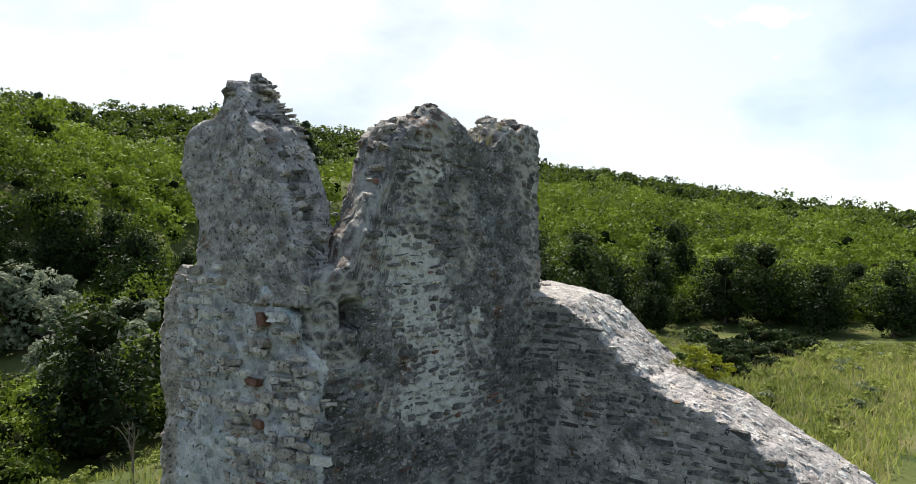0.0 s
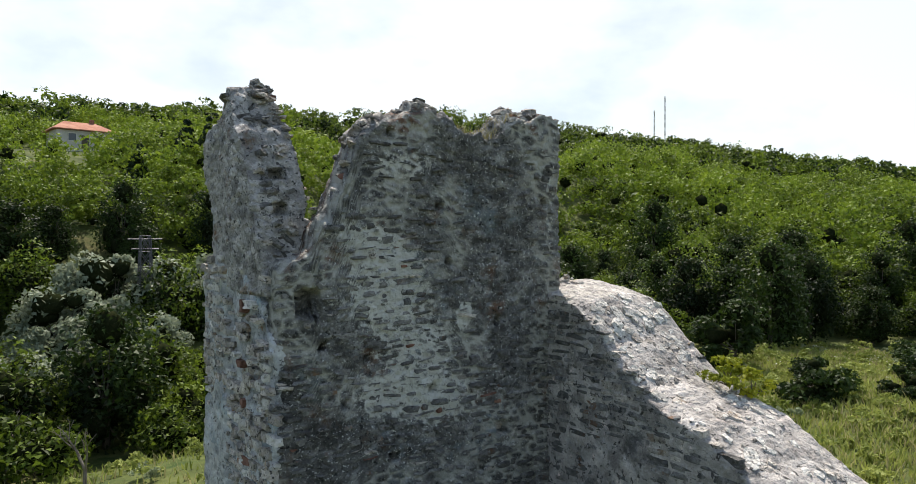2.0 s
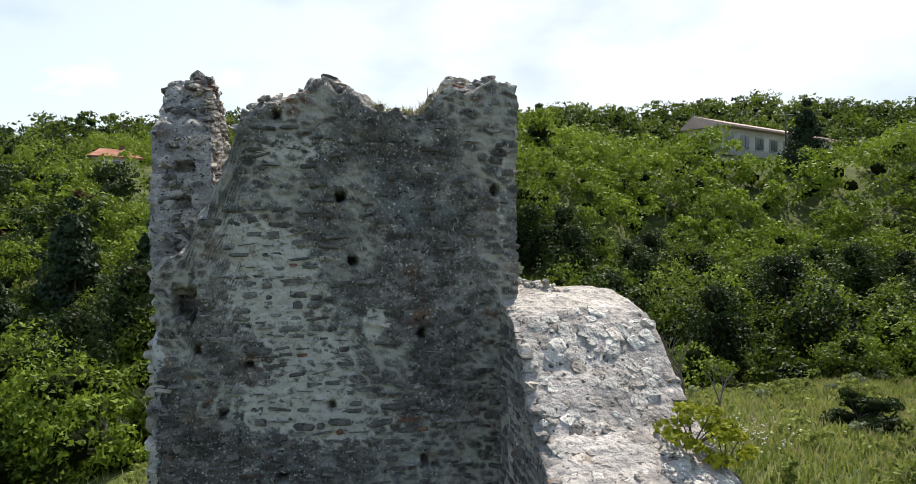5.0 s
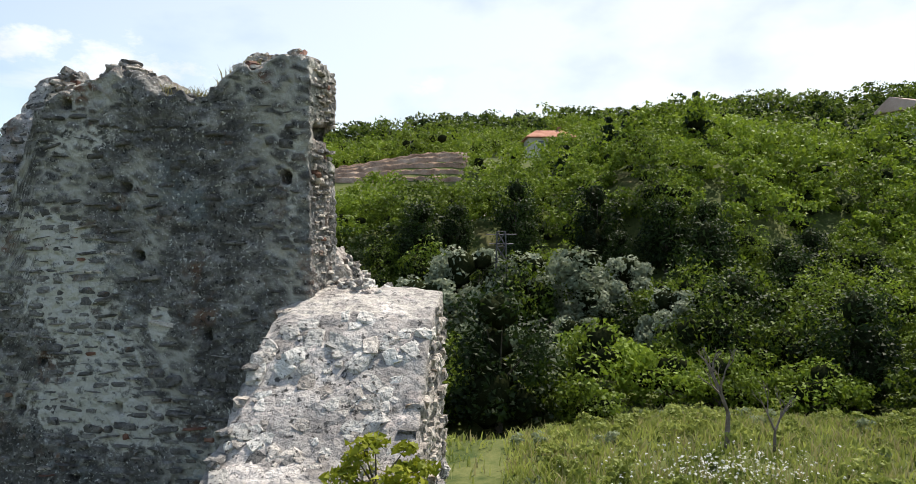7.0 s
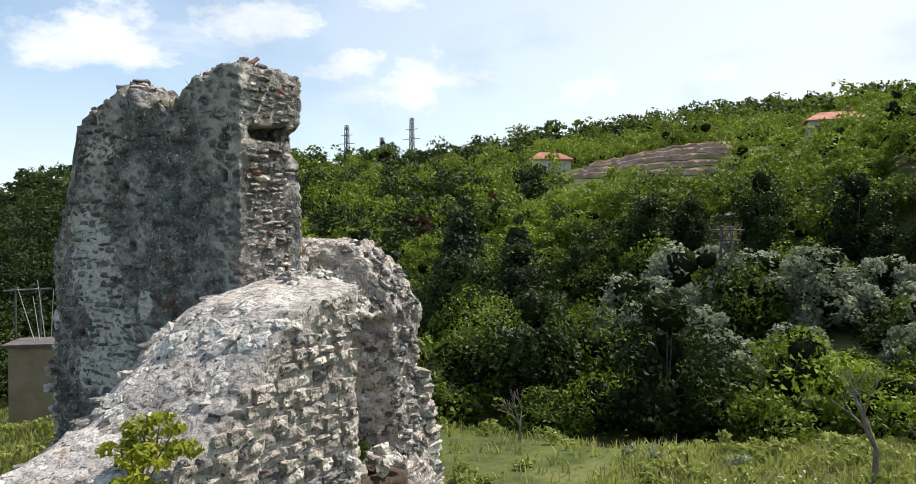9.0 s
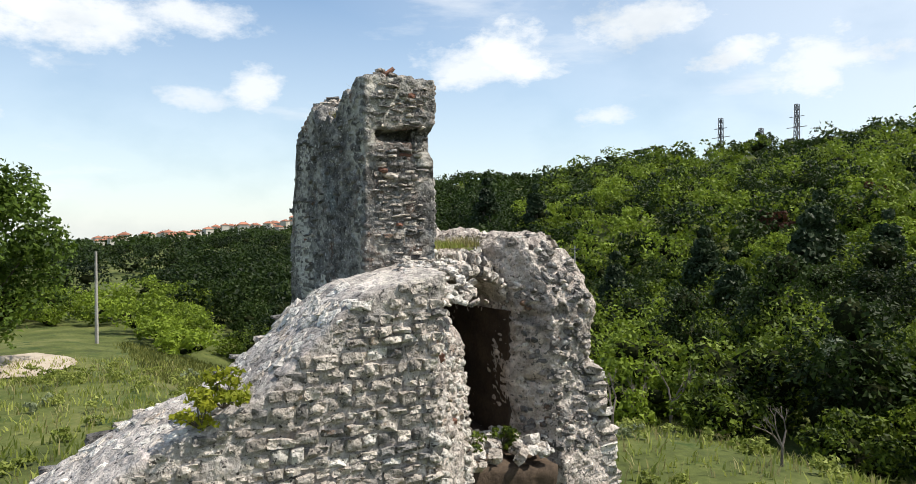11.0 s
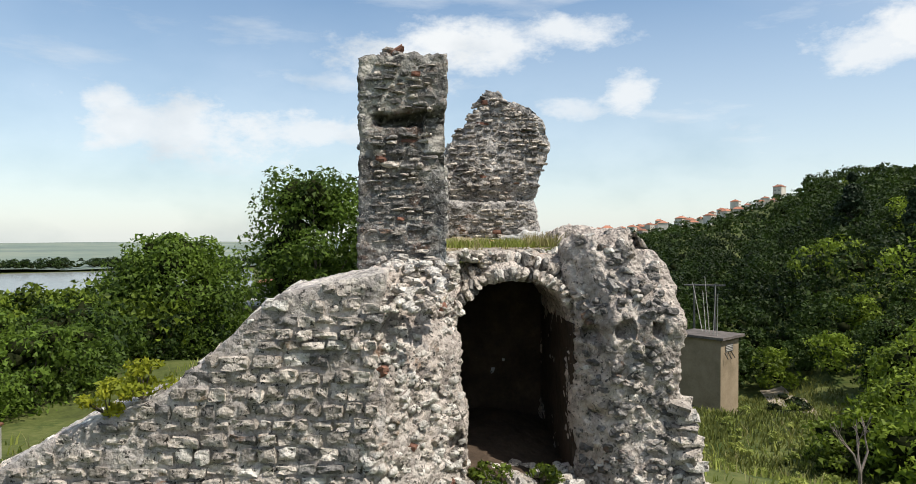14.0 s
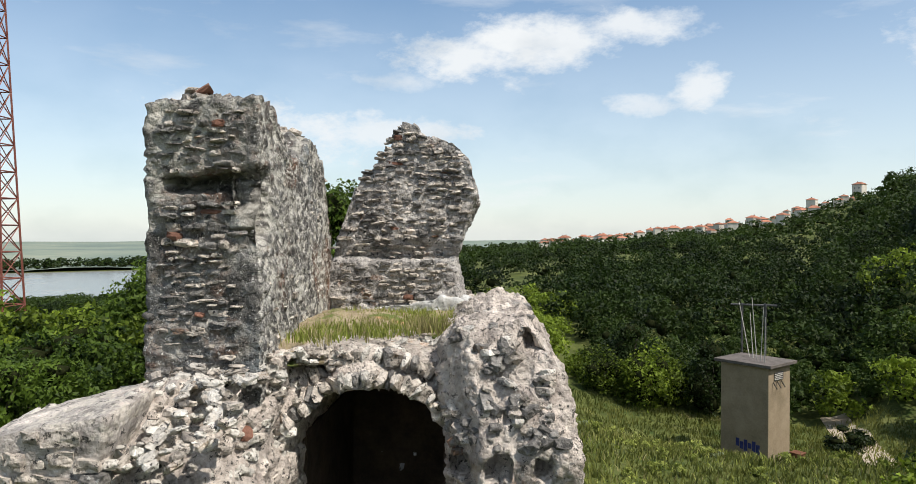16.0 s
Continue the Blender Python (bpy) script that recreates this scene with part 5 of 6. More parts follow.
for k in range(8):
    x = -11.6 + k * 3.2
    bm = bmesh.new(); box(bm, x - 0.9, -4.62, 2.2, x + 0.9, -4.45, 3.9, 0.02); wi = part("window", bm, "concrete", lb)
    bm = bmesh.new(); box(bm, x - 0.75, -4.66, 2.35, x - 0.05, -4.44, 3.75); part("pane", bm, "glass", wi)
    bm = bmesh.new(); box(bm, x + 0.05, -4.66, 2.35, x + 0.75, -4.44, 3.75); part("pane", bm, "glass", wi)
bm = bmesh.new(); box(bm, -13.1, -5.3, 1.2, 13.1, -4.5, 2.0, 0.03); part("balcony", bm, "concrete", lb)
finish(lb, at_turn(54.7, 77.4, 15.7, 26))

# kiosk
ks = root("transformer_kiosk", (-32.6, 18.4, -4.8), "tall beige plastered transformer kiosk with flat dark roof", "kiosk")
KM = Matrix.Translation((-31.2, 18.6, 0)) @ Matrix(((-0.745, -0.667, 0, 0), (-0.667, 0.745, 0, 0), (0, 0, 1, 0), (0, 0, 0, 1)))


def kpart(name, boxes, mat, parent, label="", bev=0.015):
    bm = bmesh.new()
    for q in boxes:
        box(bm, *q, bev)
    bmesh.ops.transform(bm, matrix=KM, verts=bm.verts)
    bmesh.ops.reverse_faces(bm, faces=bm.faces)
    return part(name, bm, mat, parent, label)


kpart("body", [(0, 0, -6.4, 2.95, 2.45, 0.55)], "render", ks)
kpart("roof", [(-0.28, -0.28, 0.56, 3.25, 2.75, 0.74)], "roofing", ks, "weathered flat roof slab")
kv = kpart("vent", [(-0.05, 0.65, -0.25, 0.06, 1.6, 0.2)], "steel", ks)
for i in range(4):
    kpart("slat", [(-0.07, 0.58, -0.2 + i * 0.1, -0.04, 1.47, -0.15 + i * 0.1)], "concrete", kv, bev=0.0)
for i in range(3):
    bm = bmesh.new()
    p0, p1 = KM @ Vector((-0.05, 0.45 + i * 0.45, -0.3)), KM @ Vector((-0.28, 0.45 + i * 0.45, -0.65))
    rod(bm, p0, p1, 0.04, 0.04, 8); part("insulator", bm, "bark", ks)
for i in range(5):
    bm = bmesh.new()
    p0, p1 = KM @ Vector((0.5 + 0.4 * i, 0.5 + 0.3 * i, 0.7)), KM @ Vector((0.3 + 0.75 * i - 0.3 * (i % 2), 0.2 + 0.6 * i, 3.4 + 0.5 * (i % 3)))
    rod(bm, p0, p1, 0.03, 0.02, 5); part("cable", bm, "concrete", ks)
bx = root("metal_box", tuple(KM @ Vector((-0.6, 1.9, -4.9))), "small rusty metal box beside the kiosk", "box")
kpart("case", [(-0.9, 1.9, -6.2, -0.3, 2.5, -4.55)], "paint_green", bx)
kpart("lid", [(-0.94, 1.86, -4.55, -0.26, 2.54, -4.47)], "paint_green", bx)
hf = root("pole_frame", (-36.5, 19.6, h1(-36.5, 19.6)), "dark steel pole frame behind the kiosk", "pole")
for k in (-1, 1):
    bm = bmesh.new(); rod(bm, (-36.5 + 0.22 * k, 19.6 + 0.65 * k, -7), (-36.5 + 0.22 * k, 19.6 + 0.65 * k, 3.7), 0.09, 0.07, 8); part("post", bm, "steel", hf)
bm = bmesh.new(); rod(bm, (-36.9, 18.3, 3.6), (-36.1, 20.9, 3.6), 0.06); part("crossbar", bm, "steel", hf)

# graffiti bars on the kiosk's dark side
gm = material("blue_paint", [(0.02, 0.025, 0.10), (0.05, 0.06, 0.2)], scale=4, grain=20)
M["graffiti"] = gm
for i in range(6):
    kpart("paint_mark", [(0.5 + 0.25 * i, -0.006, -4.5 + 0.12 * (i % 3), 0.72 + 0.25 * i, 0.002, -3.95 + 0.15 * (i % 2))], "graffiti", ks, "blue sprayed paint mark", bev=0.0)


def lattice(name, x, y, z0, z1, w0, w1, mat, label, bays, thick, arms=(), group=""):
    """Lattice mast: four legs with crossed bracing and rings in each bay."""
    t = root(name, (x, y, z0), label, "mast", group)
    c = [(-1, -1), (1, -1), (1, 1), (-1, 1)]

    def node(i, s):
        w = (w0 + (w1 - w0) * s) / 2
        return Vector((x + c[i % 4][0] * w, y + c[i % 4][1] * w, z0 + (z1 - z0) * s))
    for i in range(4):
        bm = bmesh.new(); rod(bm, node(i, 0), node(i, 1), thick, thick * 0.8, 5); part("leg", bm, mat, t)
    bm = bmesh.new()
    for k in range(bays):
        s0, s1 = k / bays, (k + 1) / bays
        for i in range(4):
            rod(bm, node(i, s0), node(i + 1, s1), thick * 0.55, seg=4); rod(bm, node(i + 1, s0), node(i, s1), thick * 0.55, seg=4)
            rod(bm, node(i, s1), node(i + 1, s1), thick * 0.55, seg=4)
    tagged(part("bracing", bm, mat, t), kind="stuff")
    for s, ln in arms:
        bm = bmesh.new(); zz = z0 + (z1 - z0) * s
        rod(bm, (x - ln, y, zz), (x + ln, y, zz), thick * 0.8, seg=5); part("crossarm", bm, mat, t)
    return t


lattice("pylon", 3.2, 38.0, h1(3.2, 38), 7.6, 1.0, 0.55, "steel", "dark steel lattice pylon standing among the bushes", 7, 0.05, ((0.97, 1.0), (0.88, 0.8)))
lattice("lattice_mast", -117, -91, h1(-117, -91), 55, 6.5, 2.0, "redsteel", "tall red and white steel lattice mast", 13, 0.22)
for a, top in ((127.6, 40), (124.8, 36), (122.4, 43)):
    x, y = 9.4 + 250 * math.cos(radians(a)), -6.8 + 250 * math.sin(radians(a))
    lattice("antenna_mast", x, y, h1(x, y), top + 4, 1.6, 1.0, "steel", "grey lattice antenna mast on the ridge", 10, 0.14, ((0.72, 3.5), (0.85, 2.5)), "antennas on the ridge")
for a, top in ((39.0, 58), (39.8, 50)):
    x, y = -3.3 + 420 * math.cos(radians(a)), -9.8 + 420 * math.sin(radians(a))
    lattice("antenna_mast", x, y, h1(x, y), top + 30, 0.6, 0.5, "concrete", "thin pale antenna mast beyond the ridge", 12, 0.07, (), "antennas on the ridge")


def pole(x, y, h, label, r=0.11, arm=0.0, mat="concrete"):
    z = h1(x, y)
    t = root("utility_pole", (x, y, z), label, "pole", "utility poles")
    bm = bmesh.new(); rod(bm, (x, y, z - 0.5), (x, y, z + h), r, r * 0.6, 8); part("shaft", bm, mat, t)
    if arm:
        bm = bmesh.new(); rod(bm, (x - arm, y, z + h - 0.3), (x + arm, y, z + h - 0.3), 0.05); part("crossarm", bm, "steel", t)


pole(-47, -0.2, 6.9, "pale concrete pole beyond the meadow", 0.14)
pole(-35, 36, 8.5, "grey utility pole among the trees", 0.09, 0.5)
pole(52.5, 66.5, 22.0 - h1(52.5, 66.5), "dark pole before the long building", 0.14, 1.0, "steel")
pole(-14, 104, 6, "utility pole above the terraces", 0.09, 0.5)

# shed by the meadow
sh = root("shed", (-38.8, -11.5, h1(-38.8, -11.5)), "low whitewashed concrete shed with flat roof", "shed")
SM = at_turn(-39.5, -11.6, h1(-38.8, -11.5), 12)
for nm, q, mt in (("wall", (-2.5, -3.5, -0.6, 2.2, 1.0, 2.55), "palewall"), ("roof", (-2.9, -3.9, 2.56, 2.7, 1.4, 2.8), "concrete"), ("annex", (-3.5, 1.6, -0.6, 0.5, 3.2, 1.5), "concrete")):
    bm = bmesh.new(); box(bm, *q, 0.03); bmesh.ops.transform(bm, matrix=SM, verts=bm.verts); part(nm, bm, mt, sh)
bm = bmesh.new(); box(bm, 2.18, -2.6, 0, 2.26, -1.6, 2.0, 0.01); bmesh.ops.transform(bm, matrix=SM, verts=bm.verts); part("door", bm, "dark", sh)
# marker post in the grass
mp = root("marker_post", (-4.3, -9.2, h1(-4.3, -9.2)), "short weathered concrete marker post in the grass", "post")
bm = bmesh.new(); box(bm, -4.45, -9.35, 1.2, -4.15, -9.05, h1(-4.3, -9.2) + 0.75, 0.03); part("shaft", bm, "concrete", mp)
bm = bmesh.new(); box(bm, -4.48, -9.38, h1(-4.3, -9.2) + 0.75, -4.12, -9.02, h1(-4.3, -9.2) + 0.82, 0.02); part("cap", bm, "paint_green", mp)


def draped(name, fx, n, label, mat="dirt", kind="structure"):
    """A strip laid just over the ground: fx(s) gives both edges' x and y."""
    vs, fs = [], []
    m = 7
    for i in range(n + 1):
        (xa, ya), (xb, yb) = fx(i / n)
        for j in range(m):
            x, y = xa + (xb - xa) * j / (m - 1), ya + (yb - ya) * j / (m - 1)
            vs.append((x, y, h1(x, y) + 0.06))
    for i in range(n):
        for j in range(m - 1):
            fs.append((i * m + j, i * m + j + 1, (i + 1) * m + j + 1, (i + 1) * m + j))
    tagged(new(name, mesh_of(name, vs, fs, mat, True)), label, "road", kind=kind)


draped("dirt_path", lambda s: ((-30 - 9 * s, -6.5 + 0.8 * math.sin(7 * s)), (-30 - 9 * s, -4.2 - 2.5 * math.sin(3.1 * s) + 4.6 * math.sin(3.1 * s))), 14, "bare dirt patch beside the meadow tree")
draped("hill_road", lambda s: ((-7 + 7 * s, 70.0 + 4.5 * s - 1.2), (-7 + 7 * s, 70.0 + 4.5 * s + 1.4)), 14, "pale unpaved road on the hillside")
draped("valley_track", lambda s: ((-44 + 13 * s, 27.0 - 3 * s), (-44 + 13 * s, 28.8 - 3.2 * s)), 14, "pale track behind the kiosk")
# terraces: stepped soil banks
for k in range(6):
    vs, fs = [], []
    y0, y1 = 87 + k * 2.6, 89.6 + k * 2.6
    for i in range(25):
        x = -24 + 20 * i / 24
        za, zb = h1(x, y0) + 0.2, h1(x, y1) + 0.2
        wob = 0.25 * math.sin(i * 0.9 + k)
        lift = 0.12 * math.sin(i * 2.3 + k * 1.7)
        vs += [(x, y0 + wob, za - 1.5), (x, y0 + 0.15 + wob, za + 0.55 + lift), (x, y0 + 0.7 + wob, za + 0.35 + lift), (x, y1 + wob + 0.3, za + 0.2)]
    for i in range(24):
        for j in range(3):
            fs.append((i * 4 + j, i * 4 + j + 1, i * 4 + 5 + j, i * 4 + 4 + j))
    tagged(new("terrace_%d" % (k + 1), mesh_of("terrace", vs, fs, "soil")), "bare reddish-brown earth terrace on the hillside", "terrace", kind="structure")

# the town
tr_ = random.Random(5)
tp = [gable_house(9, 8, 5.0, 2.4, "red-roofed town house among trees", "houses of the town", name="town_house"),
      gable_house(11, 8, 3.4, 2.2, "low red-roofed town house among trees", "houses of the town", name="town_house"),
      gable_house(8, 8, 6.2, 2.2, "tall pale town house with red roof", "houses of the town", name="town_house")]
first = [True] * 3
got = []
for _ in range(900):
    a, r = tr_.uniform(153, 177), tr_.uniform(400, 700)
    x, y = 3 + r * math.cos(radians(a)), r * math.sin(radians(a))
    if any((x - p) ** 2 + (y - q) ** 2 < 14 ** 2 for p, q in got) or len(got) >= 120:
        continue
    got.append((x, y))
    k = tr_.randrange(3)
    m = at_turn(x, y, h1(x, y) + 3.0, tr_.uniform(0, 360)) @ Matrix.Scale(tr_.uniform(0.62, 0.9), 4)
    if first[k]:
        tp[k].matrix_basis = m; first[k] = False
    else:
        copy_thing(tp[k], m)
for x, y in ((-112, -26), (-120, -21), (-126, -30)):
    copy_thing(tp[1], at_turn(x, y, h1(x, y) + 2.5, 40))
# cargo boat on the river
bt = root("barge", (-960, -420, WATER), "long dark river barge with a low cabin", "boat")
BM_ = at_turn(-960, -420, WATER, 105)
for nm, q, mt in (("hull", (-14, -3, -0.5, 14, 3, 1.8), "steel"), ("deck", (-12, -2.4, 1.8, 8, 2.4, 2.8), "concrete"), ("cabin", (8.5, -2, 1.8, 12.5, 2, 5.0), "palewall")):
    bm = bmesh.new(); box(bm, *q, 0.3); bmesh.ops.transform(bm, matrix=BM_, verts=bm.verts); part(nm, bm, mt, bt)
# fields and woods beyond the river
vs, fs = [], []
for i in range(41):
    a = radians(165 + 100 * i / 40)
    for r in (1170, 1600, 2100, 2600, 3300, 4100, 4950):
        vs.append((3 + r * math.cos(a), r * math.sin(a), -43.5 + 2 * math.sin(i * 1.7 + r)))
for i in range(40):
    for j in range(6):
        fs.append((i * 7 + j, i * 7 + j + 1, (i + 1) * 7 + j + 1, (i + 1) * 7 + j))
# pale blue-green base colour: distance haze is mixed into the fields' own green
M["fields"] = material("hazed_plain_fields", [(0.10, 0.14, 0.13), (0.17, 0.21, 0.17), (0.26, 0.28, 0.21)], scale=0.0022, grain=0.02, bump=0.0)
tagged(new("plain", mesh_of("plain", vs, fs, "fields", True)), "flat fields beyond the river reaching the horizon, haze in their colour", "plain", kind="structure")
fw = []
wr2 = random.Random(3)
for _ in range(420):
    a, r = radians(wr2.uniform(188, 236)), wr2.uniform(1180, 1300)
    fw.append((3 + r * math.cos(a), r * math.sin(a), 14, 15))
grove("far_bank_woods", fw, "leaf_dark", 60, 3.2, "belt of poplars along the far river bank", clumps=5, seed=12)

# ---- stones of the walls ----
sr = random.Random(77)


def front_place(u, v):
    x, z = -2.42 + u, 3.3 + v
    return (x, float(front_y(x)), z), (1, 0, 0), (0, 0, 1), (0, -1, 0)


def front_in(u, v):
    x, z = -2.42 + u, 3.3 + v
    if z > front_top(x) - 0.2 or any(abs(x - a) < c + 0.12 and abs(z - b) < d + 0.08 for a, b, c, d in HOLES):
        return False
    return sr.random() < 0.22 + 1.5 * float(front_mortar(x, z)) + (0.35 if z < 5.6 else 0)


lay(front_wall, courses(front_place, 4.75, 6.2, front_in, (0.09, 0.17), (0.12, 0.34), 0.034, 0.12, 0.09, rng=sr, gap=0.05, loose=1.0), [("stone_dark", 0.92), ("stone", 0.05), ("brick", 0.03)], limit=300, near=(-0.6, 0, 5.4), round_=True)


def end_place(u, v):
    return (2.38, -0.04 + u, 6.7 + v), (0, 1, 0), (0, 0, 1), (1, 0, 0)


lay(front_wall, courses(end_place, 1.14, 2.75, lambda u, v: 0.15 < u < 0.98 and not (0.02 < u < 1.2 and 8.58 < 6.7 + v < 8.84), (0.06, 0.11), (0.09, 0.24), 0.05, 0.12, 0.08, rng=sr, skip=0.12, gap=0.024, loose=0.6), [("stone_dark", 0.45), ("stone", 0.53), ("brick", 0.02)], name="end_stone", limit=300, round_=True)


def inner_place(u, v):
    x = 2.3 - u
    return (x, float(np.interp(x, [-2.4, 2.4], [0.85, 1.14])), 6.95 + v), (-1, 0, 0), (0, 0, 1), (0, 1, 0)


lay(front_wall, courses(inner_place, 3.8, 2.4, lambda u, v: 6.95 + v < front_top(2.3 - u) - 0.1 and sr.random() < 0.06, (0.06, 0.1), (0.07, 0.16), 0.015, 0.1, 0.08, rng=sr), [("stone_pale", 0.5), ("stone", 0.5)], name="inner_stone", limit=200)


def side_place(u, v):
    y, z = 3.62 - u, 3.2 + v
    xo = float(np.interp(z, [1.4, 5, 7, 9], [-2.42, -2.44, -2.55, -2.70])) - 0.09
    return (xo, y, z), (0, -1, 0), (0, 0, 1), (-1, 0, 0)


def side_in(u, v):
    y, z = 3.62 - u, 3.2 + v
    edge = np.interp(z, [3.2, 5.0, 6.9, 7.2], [3.6, 3.58, 3.4, 3.25])
    return y < edge and (z < 4.95 + 0.3 * math.sin(y * 4) or (y > 2.4 + 0.2 * math.sin(z * 5) and z < 7.2)) or (0.55 < y < 1.1 and 4.6 < z < 5.9) or (0.5 < y and z < 6.6 and sr.random() < 0.4)


lay(side_wall, courses(side_place, 3.2, 4.2, side_in, (0.12, 0.2), (0.14, 0.3), 0.03, 0.14, 0.06, rng=sr, gap=0.03, loose=0.7), [("stone", 0.68), ("stone_pale", 0.3), ("brick", 0.02)], limit=280, near=(-2.4, 2.2, 5.4))


def stub_place(u, v):
    z = 6.95 + v
    x = float(np.interp(z, [6.7, 7.72, 7.8, 8.1, 10], [-1.52, -1.64, -1.86, -1.78, -1.98]))
    return (x, 1.0 + u, z), (0, 1, 0), (0, 0, 1), (1, 0, 0)


def stub_in(u, v):
    y, z = 1.0 + u, 6.95 + v
    return np.interp(z, [6.7, 8.4, 9.3, 10], [1.0, 1.1, 1.45, 1.7]) < y < np.interp(z, [6.7, 7.8, 8.2, 8.9, 9.4, 10], [2.95, 2.82, 2.95, 3.15, 3.0, 2.6]) and z < np.interp(y, [1.0, 1.5, 1.9, 2.1, 2.4, 3.1], [9.2, 9.4, 9.8, 9.9, 9.65, 9.45])


lay(stub_wall, courses(stub_place, 2.3, 3.0, stub_in, (0.07, 0.13), (0.1, 0.26), 0.05, 0.14, 0.08, rng=sr, skip=0.08, gap=0.024, loose=0.6), [("stone_dark", 0.4), ("stone", 0.56), ("brick", 0.04)], limit=300, round_=True)


def wing_place(u, v):
    y = -8.2 + u
    return (float(wing_x1(y)) - 0.01, y, 2.0 + v), (0, 1, 0), (0, 0, 1), (1, 0, 0)


lay(wing_body, courses(wing_place, 8.5, 4.7, lambda u, v: 2.0 + v < wing_top(-8.2 + u) - 0.09, (0.12, 0.21), (0.14, 0.3), 0.062, 0.2, 0.06, rng=sr, gap=0.026, loose=0.3), [("stone", 0.8), ("stone_pale", 0.08), ("stone_dark", 0.12)], limit=300, near=(4, -0.9, 5.3))


def wing_left(u, v):
    y = -0.02 - u
    return (float(wing_x0(y)) + 0.01, y, 2.6 + v), (0, -1, 0), (0, 0, 1), (-1, 0, 0)


lay(wing_body, courses(wing_left, 5.6, 4.2, lambda u, v: 2.6 + v < wing_top(-u) - 0.07, (0.1, 0.18), (0.18, 0.42), 0.02, 0.14, 0.05, rng=sr, gap=0.03, loose=0.6), [("stone_dark", 0.8), ("stone", 0.2)], name="inner_stone", limit=220, near=(2.1, -1.5, 5.0))
mats = []
for i in range(250):
    y, x = sr.uniform(-6.2, -0.75) if i < 200 else sr.uniform(-2.6, -0.7), sr.uniform(2.2, 3.95)
    sl = math.atan2(float(wing_top(y + 0.1) - wing_top(y - 0.1)), 0.2)
    s = sr.choice((0.06, 0.09, 0.12, 0.17)) * sr.uniform(0.8, 1.3)
    zz = float(wing_top(y)) - 0.04 + 0.06 * math.sin(math.pi * (x - 2.1) / 1.95)
    mats.append(Matrix.Translation((x, y, zz - s * 0.2)) @ Matrix.Rotation(sl, 4, "X") @ Euler((sr.gauss(0, 0.12), sr.gauss(0, 0.12), sr.uniform(0, 6))).to_matrix().to_4x4() @ Matrix.Diagonal((s * sr.uniform(1, 1.6), s, s * 0.55, 1)))
lay(wing_body, mats, [("stone", 0.35), ("stone_pale", 0.6), ("stone_dark", 0.05)], name="set_stone", limit=300)


def pier_front(y, z):
    v = (y - 3.04) / (4.5 - 3.04)
    return float(np.interp(z, [1.3, 3.6, 4.6, 5.9, 6.5, 7.2], [2.9, 2.6, 2.38, 2.5, 2.2, 1.75])) - 1.9 * max(0.3 - v, 0) - 0.5 * max(v - 0.8, 0)


pts = []
while len(pts) < 300:
    y, z = sr.uniform(3.05, 4.5), sr.uniform(3.4, 7.05)
    if any(abs(y - a) < 0.2 and abs(z - b) < 0.17 for a, b in ((3.2, 5.7), (3.6, 5.82), (4.08, 5.83), (3.26, 4.57), (4.02, 7.0))):
        continue
    if y > float(np.interp(z, [1.3, 3.5, 4.2, 4.9, 6.0, 6.7, 7.0, 7.5], [4.75, 4.55, 4.42, 4.4, 4.45, 4.3, 4.2, 4.0])) - 0.12:
        continue
    pts.append((pier_front(y, z), y, z))
lay(pier, tumble(pts, (0.07, 0.18), 0.62, rng=sr), [("stone_dark", 0.6), ("stone", 0.32), ("stone_pale", 0.08)], name="rubble", limit=300)
pts = [(sr.uniform(-1.4, 1.7), sr.uniform(3.1, 4.0), sr.uniform(6.95, 7.15)) for _ in range(150)]
lay(pier, tumble(pts, (0.07, 0.18), 0.6, rng=sr), [("stone", 0.5), ("stone_dark", 0.3), ("stone_pale", 0.2)], name="top_rubble", limit=150)
mats = []
z = 2.2
while z < 4.75:
    hgt = sr.uniform(0.13, 0.2)
    out = np.interp(z, [2.2, 3.6, 4.75], [0.25, 0.08, -0.1])
    for k in range(4):
        w = sr.uniform(0.22, 0.38)
        mats.append(Matrix.Translation((2.45 + out * 0.4 - k * 0.34, 4.52 + out + sr.uniform(-0.05, 0.05), z)) @ Euler((sr.gauss(0, 0.12), sr.gauss(0, 0.12), sr.gauss(0, 0.3))).to_matrix().to_4x4() @ Matrix.Diagonal((w, sr.uniform(0.3, 0.45), hgt, 1)))
    z += hgt
lay(pier, mats, [("stone", 0.7), ("stone_pale", 0.3)], name="quoin", limit=120)
pts = []
for _ in range(430):
    z = sr.uniform(3.4, 6.85)
    v = sr.random()
    y = 0.2 + v * float(np.interp(z, [1.3, 4.2, 5, 5.6, 6.0, 6.4, 7], [1.25, 1.18, 1.1, 1.08, 0.95, 1.05, 1.2]))
    xf = float(np.interp(z, [1.3, 4.5, 5.2, 5.9, 6.3, 6.6, 6.9], [4.05, 4.02, 3.98, 3.95, 3.7, 3.35, 2.9])) - 1.0 * v ** 1.3 - 0.5 * max(z - 5.4, 0) * v
    pts.append((max(xf, 2.1) - 0.03, y, z))
lay(jamb, tumble(pts, (0.06, 0.15), 0.7, rng=sr), [("stone_pale", 0.5), ("stone", 0.47), ("brick", 0.03)], name="rubble", limit=300)
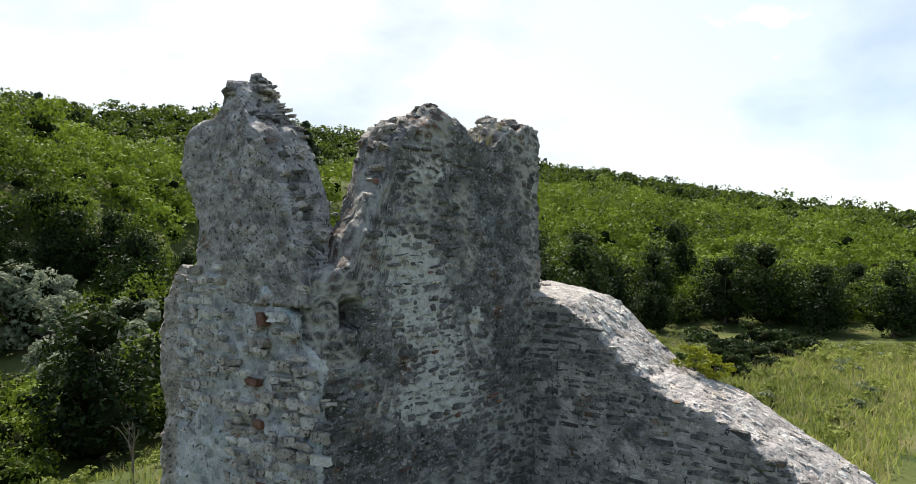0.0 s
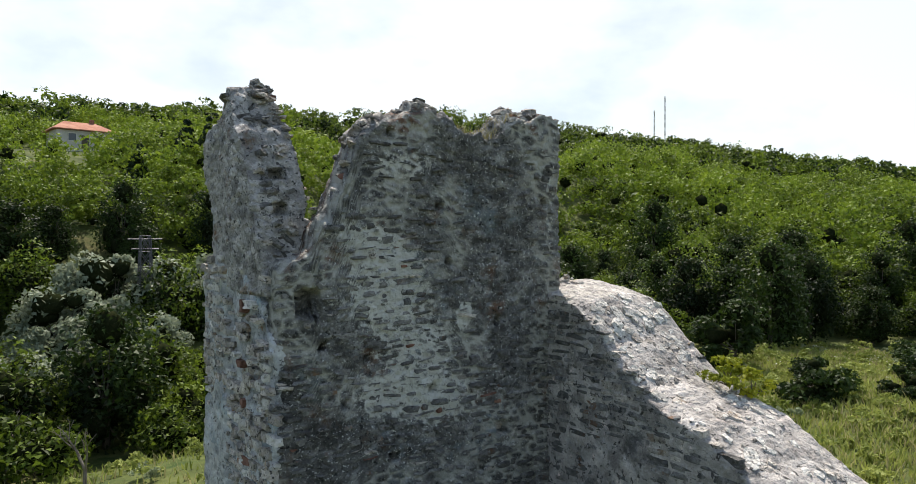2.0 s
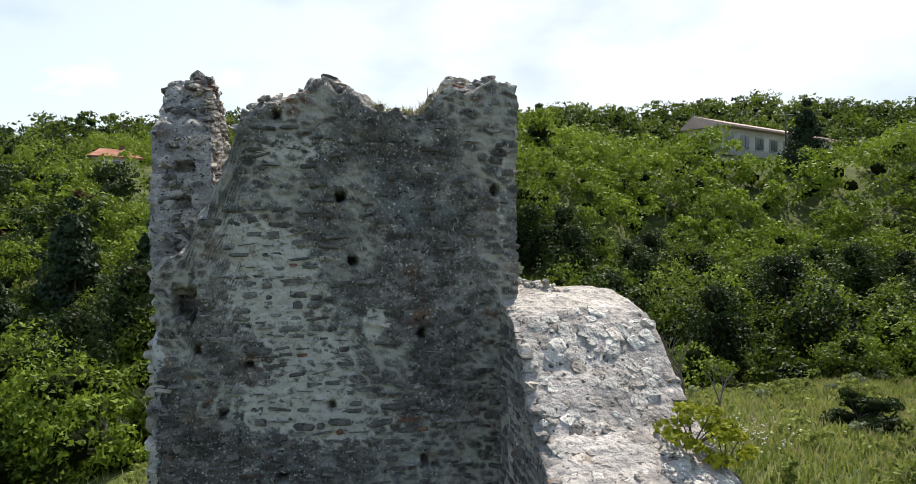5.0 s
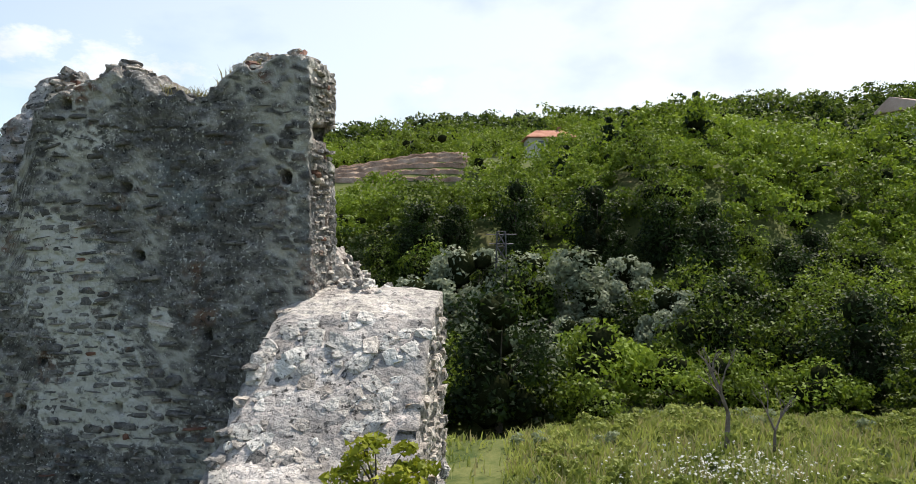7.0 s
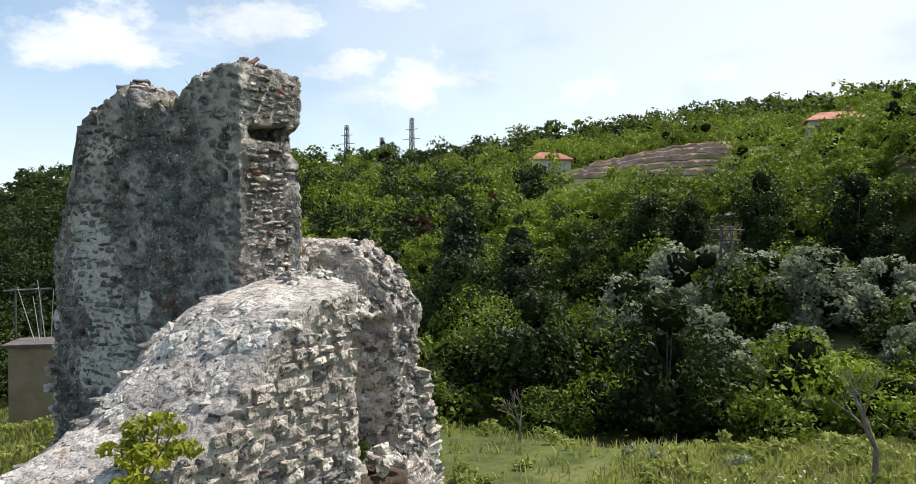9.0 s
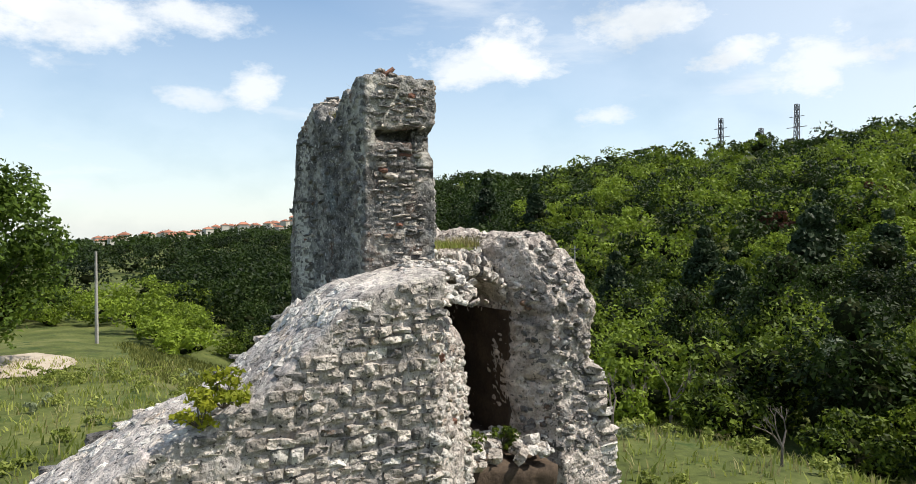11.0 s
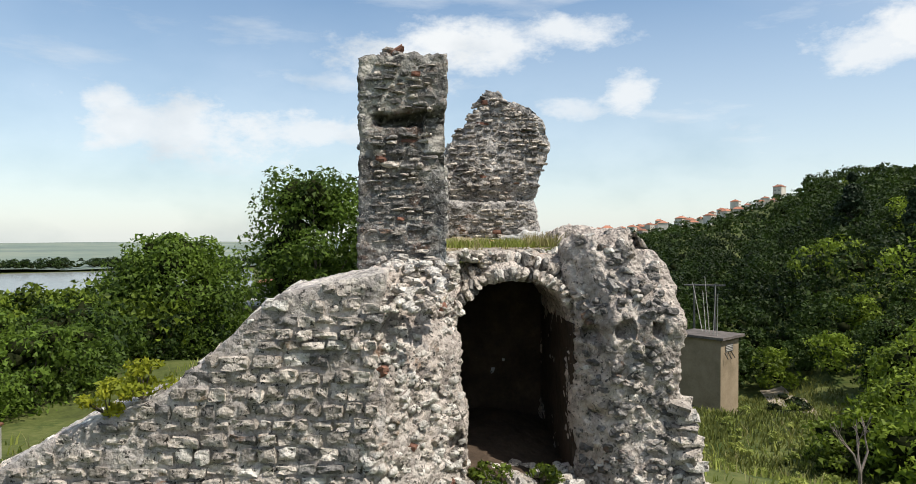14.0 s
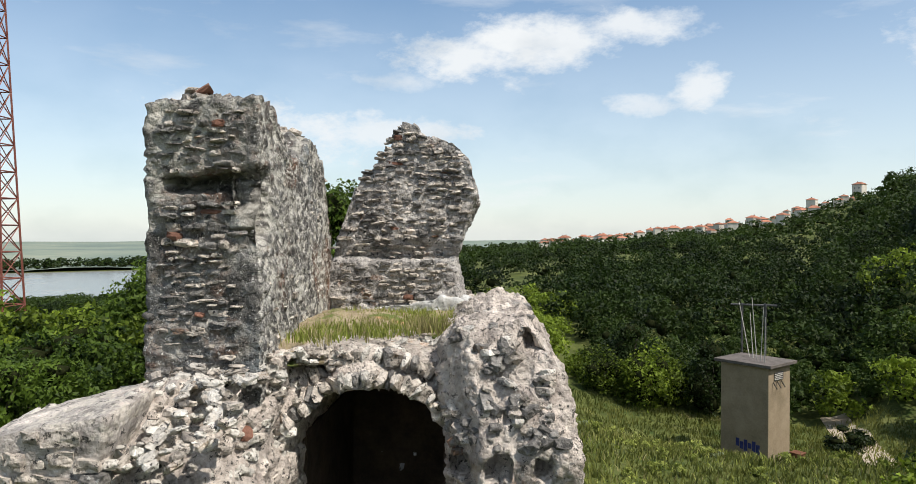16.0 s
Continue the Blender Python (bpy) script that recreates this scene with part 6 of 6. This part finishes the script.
pts = [(sr.uniform(2.2, 3.9), sr.uniform(0.25, 1.2), 0) for _ in range(110)]
pts = [(x, y, 6.76 - 0.5 * max(0, x - 2.9) + sr.uniform(-0.05, 0.03)) for x, y, _ in pts]
lay(jamb, tumble([p for p in pts if p[1] > 0.35], (0.06, 0.16), 0.55, rng=sr), [("stone_pale", 0.65), ("stone", 0.35)], name="top_rubble", limit=110)
mats = []
for k in range(34):
    a = math.pi * (k + 0.5) / 34
    for ring in range(2):
        r1, r2 = 0.98 + 0.2 * ring, 0.84 + 0.2 * ring
        p = (1.72 + 0.25 * math.cos(a) ** 2 * (1 if math.cos(a) < 0 else -0.6) - 0.1 * ring - 0.3 * (1 - a / math.pi) * ring, 2.16 + r1 * math.cos(a), 5.72 + r2 * math.sin(a))
        mats.append(Matrix.Translation(p) @ Matrix.Rotation(-(a - math.pi / 2) * -1, 4, "X") @ Euler((sr.gauss(0, 0.25), sr.gauss(0, 0.3), sr.gauss(0, 0.3))).to_matrix().to_4x4() @ Matrix.Diagonal((sr.uniform(0.16, 0.34), sr.uniform(0.06, 0.13), sr.uniform(0.11, 0.22), 1)))
lay(vault, mats, [("stone_pale", 0.3), ("stone", 0.55), ("stone_dark", 0.15)], name="voussoir", limit=70, round_=True)
pts = []
for cx, cy, cz, sx, n in ((-0.2, 0.5, 9.46, 0.3, 50), (1.62, 0.55, 9.5, 0.26, 42), (2.08, 0.45, 9.56, 0.24, 34), (-1.0, 0.4, 9.2, 0.3, 26)):
    for _ in range(n):
        dx, dy = sr.gauss(0, sx * 0.6), sr.gauss(0, 0.16)
        hh = max(0.0, 0.36 - abs(dx) * 0.95 - abs(dy) * 0.6)
        x = min(cx + dx, 2.3)
        pts.append((x, min(0.8, max(float(front_y(x)) + 0.13, cy + dy)), min(cz, float(front_top(x))) - 0.04 + sr.uniform(0, hh)))
for _ in range(110):
    x = sr.uniform(-1.9, 2.3)
    pts.append((x, front_y(x) + sr.uniform(0.13, 0.8), float(front_top(x)) + sr.uniform(-0.04, 0.05)))
lay(front_wall, tumble(pts, (0.1, 0.24), 0.45, rng=sr), [("stone_dark", 0.5), ("stone", 0.49), ("brick", 0.01)], name="top_rubble", limit=260)
pts = []
for _ in range(150):
    y = sr.uniform(1.45, 3.0)
    zt = 6.7 + float(np.interp((y - 1.35) / 1.75, [0, 0.12, 0.25, 0.38, 0.5, 0.62, 0.9, 1.0], [2.45, 2.6, 2.85, 3.15, 3.22, 3.02, 2.86, 2.7]))
    x = sr.uniform(-2.6, -1.95)
    pts.append((x, y, zt - (0.42 if y > 2.2 else 0.14) * (-1.95 - x) / 0.7 + sr.uniform(-0.16, -0.04)))
for _ in range(60):
    z = sr.uniform(6.7, 8.9)
    pts.append((sr.uniform(-2.45, -2.0), float(np.interp(z, [6.7, 7.9, 8.4, 9.3, 10], [0.64, 0.92, 1.05, 1.4, 1.5])) + 0.05, z))
for _ in range(46):
    dx, dy = sr.gauss(0, 0.08), sr.gauss(0, 0.13)
    pts.append((-2.15 + dx, 2.05 + dy, 9.68 + sr.uniform(0, max(0.02, 0.34 - abs(dy) - 0.5 * abs(dx)))))
pts = [p for p in pts if not (abs(p[0] + 2.2) < 0.2 and (abs(p[2] - 8.47) < 0.13 or abs(p[2] - 7.95) < 0.14))]
lay(stub_wall, tumble(pts, (0.09, 0.22), 0.45, rng=sr), [("stone_dark", 0.55), ("stone", 0.45)], name="top_rubble", limit=270)
# loose stones along the broken edge of the vault's top
pts = []
for _ in range(90):
    y = sr.uniform(1.05, 3.1)
    pts.append((-1.6 + float(np.interp(y, [0.95, 1.4, 2.7, 3.2], [3.6, 3.5, 2.5, 2.6])) + sr.gauss(-0.08, 0.1), y, sr.uniform(6.72, 6.86)))
lay(vault, tumble(pts, (0.06, 0.17), 0.6, rng=sr), [("stone_pale", 0.6), ("stone", 0.4)], name="edge_rubble", limit=90)
# fallen stones on the chamber floor
pts = [(sr.uniform(1.5, 3.0), sr.uniform(1.3, 3.1), 3.62 + sr.uniform(-0.05, 0.05)) for _ in range(80)]
lay(chamber_floor, tumble(pts, (0.1, 0.28), 0.6, rng=sr), [("stone_pale", 0.5), ("stone", 0.5)], name="rubble", limit=80)
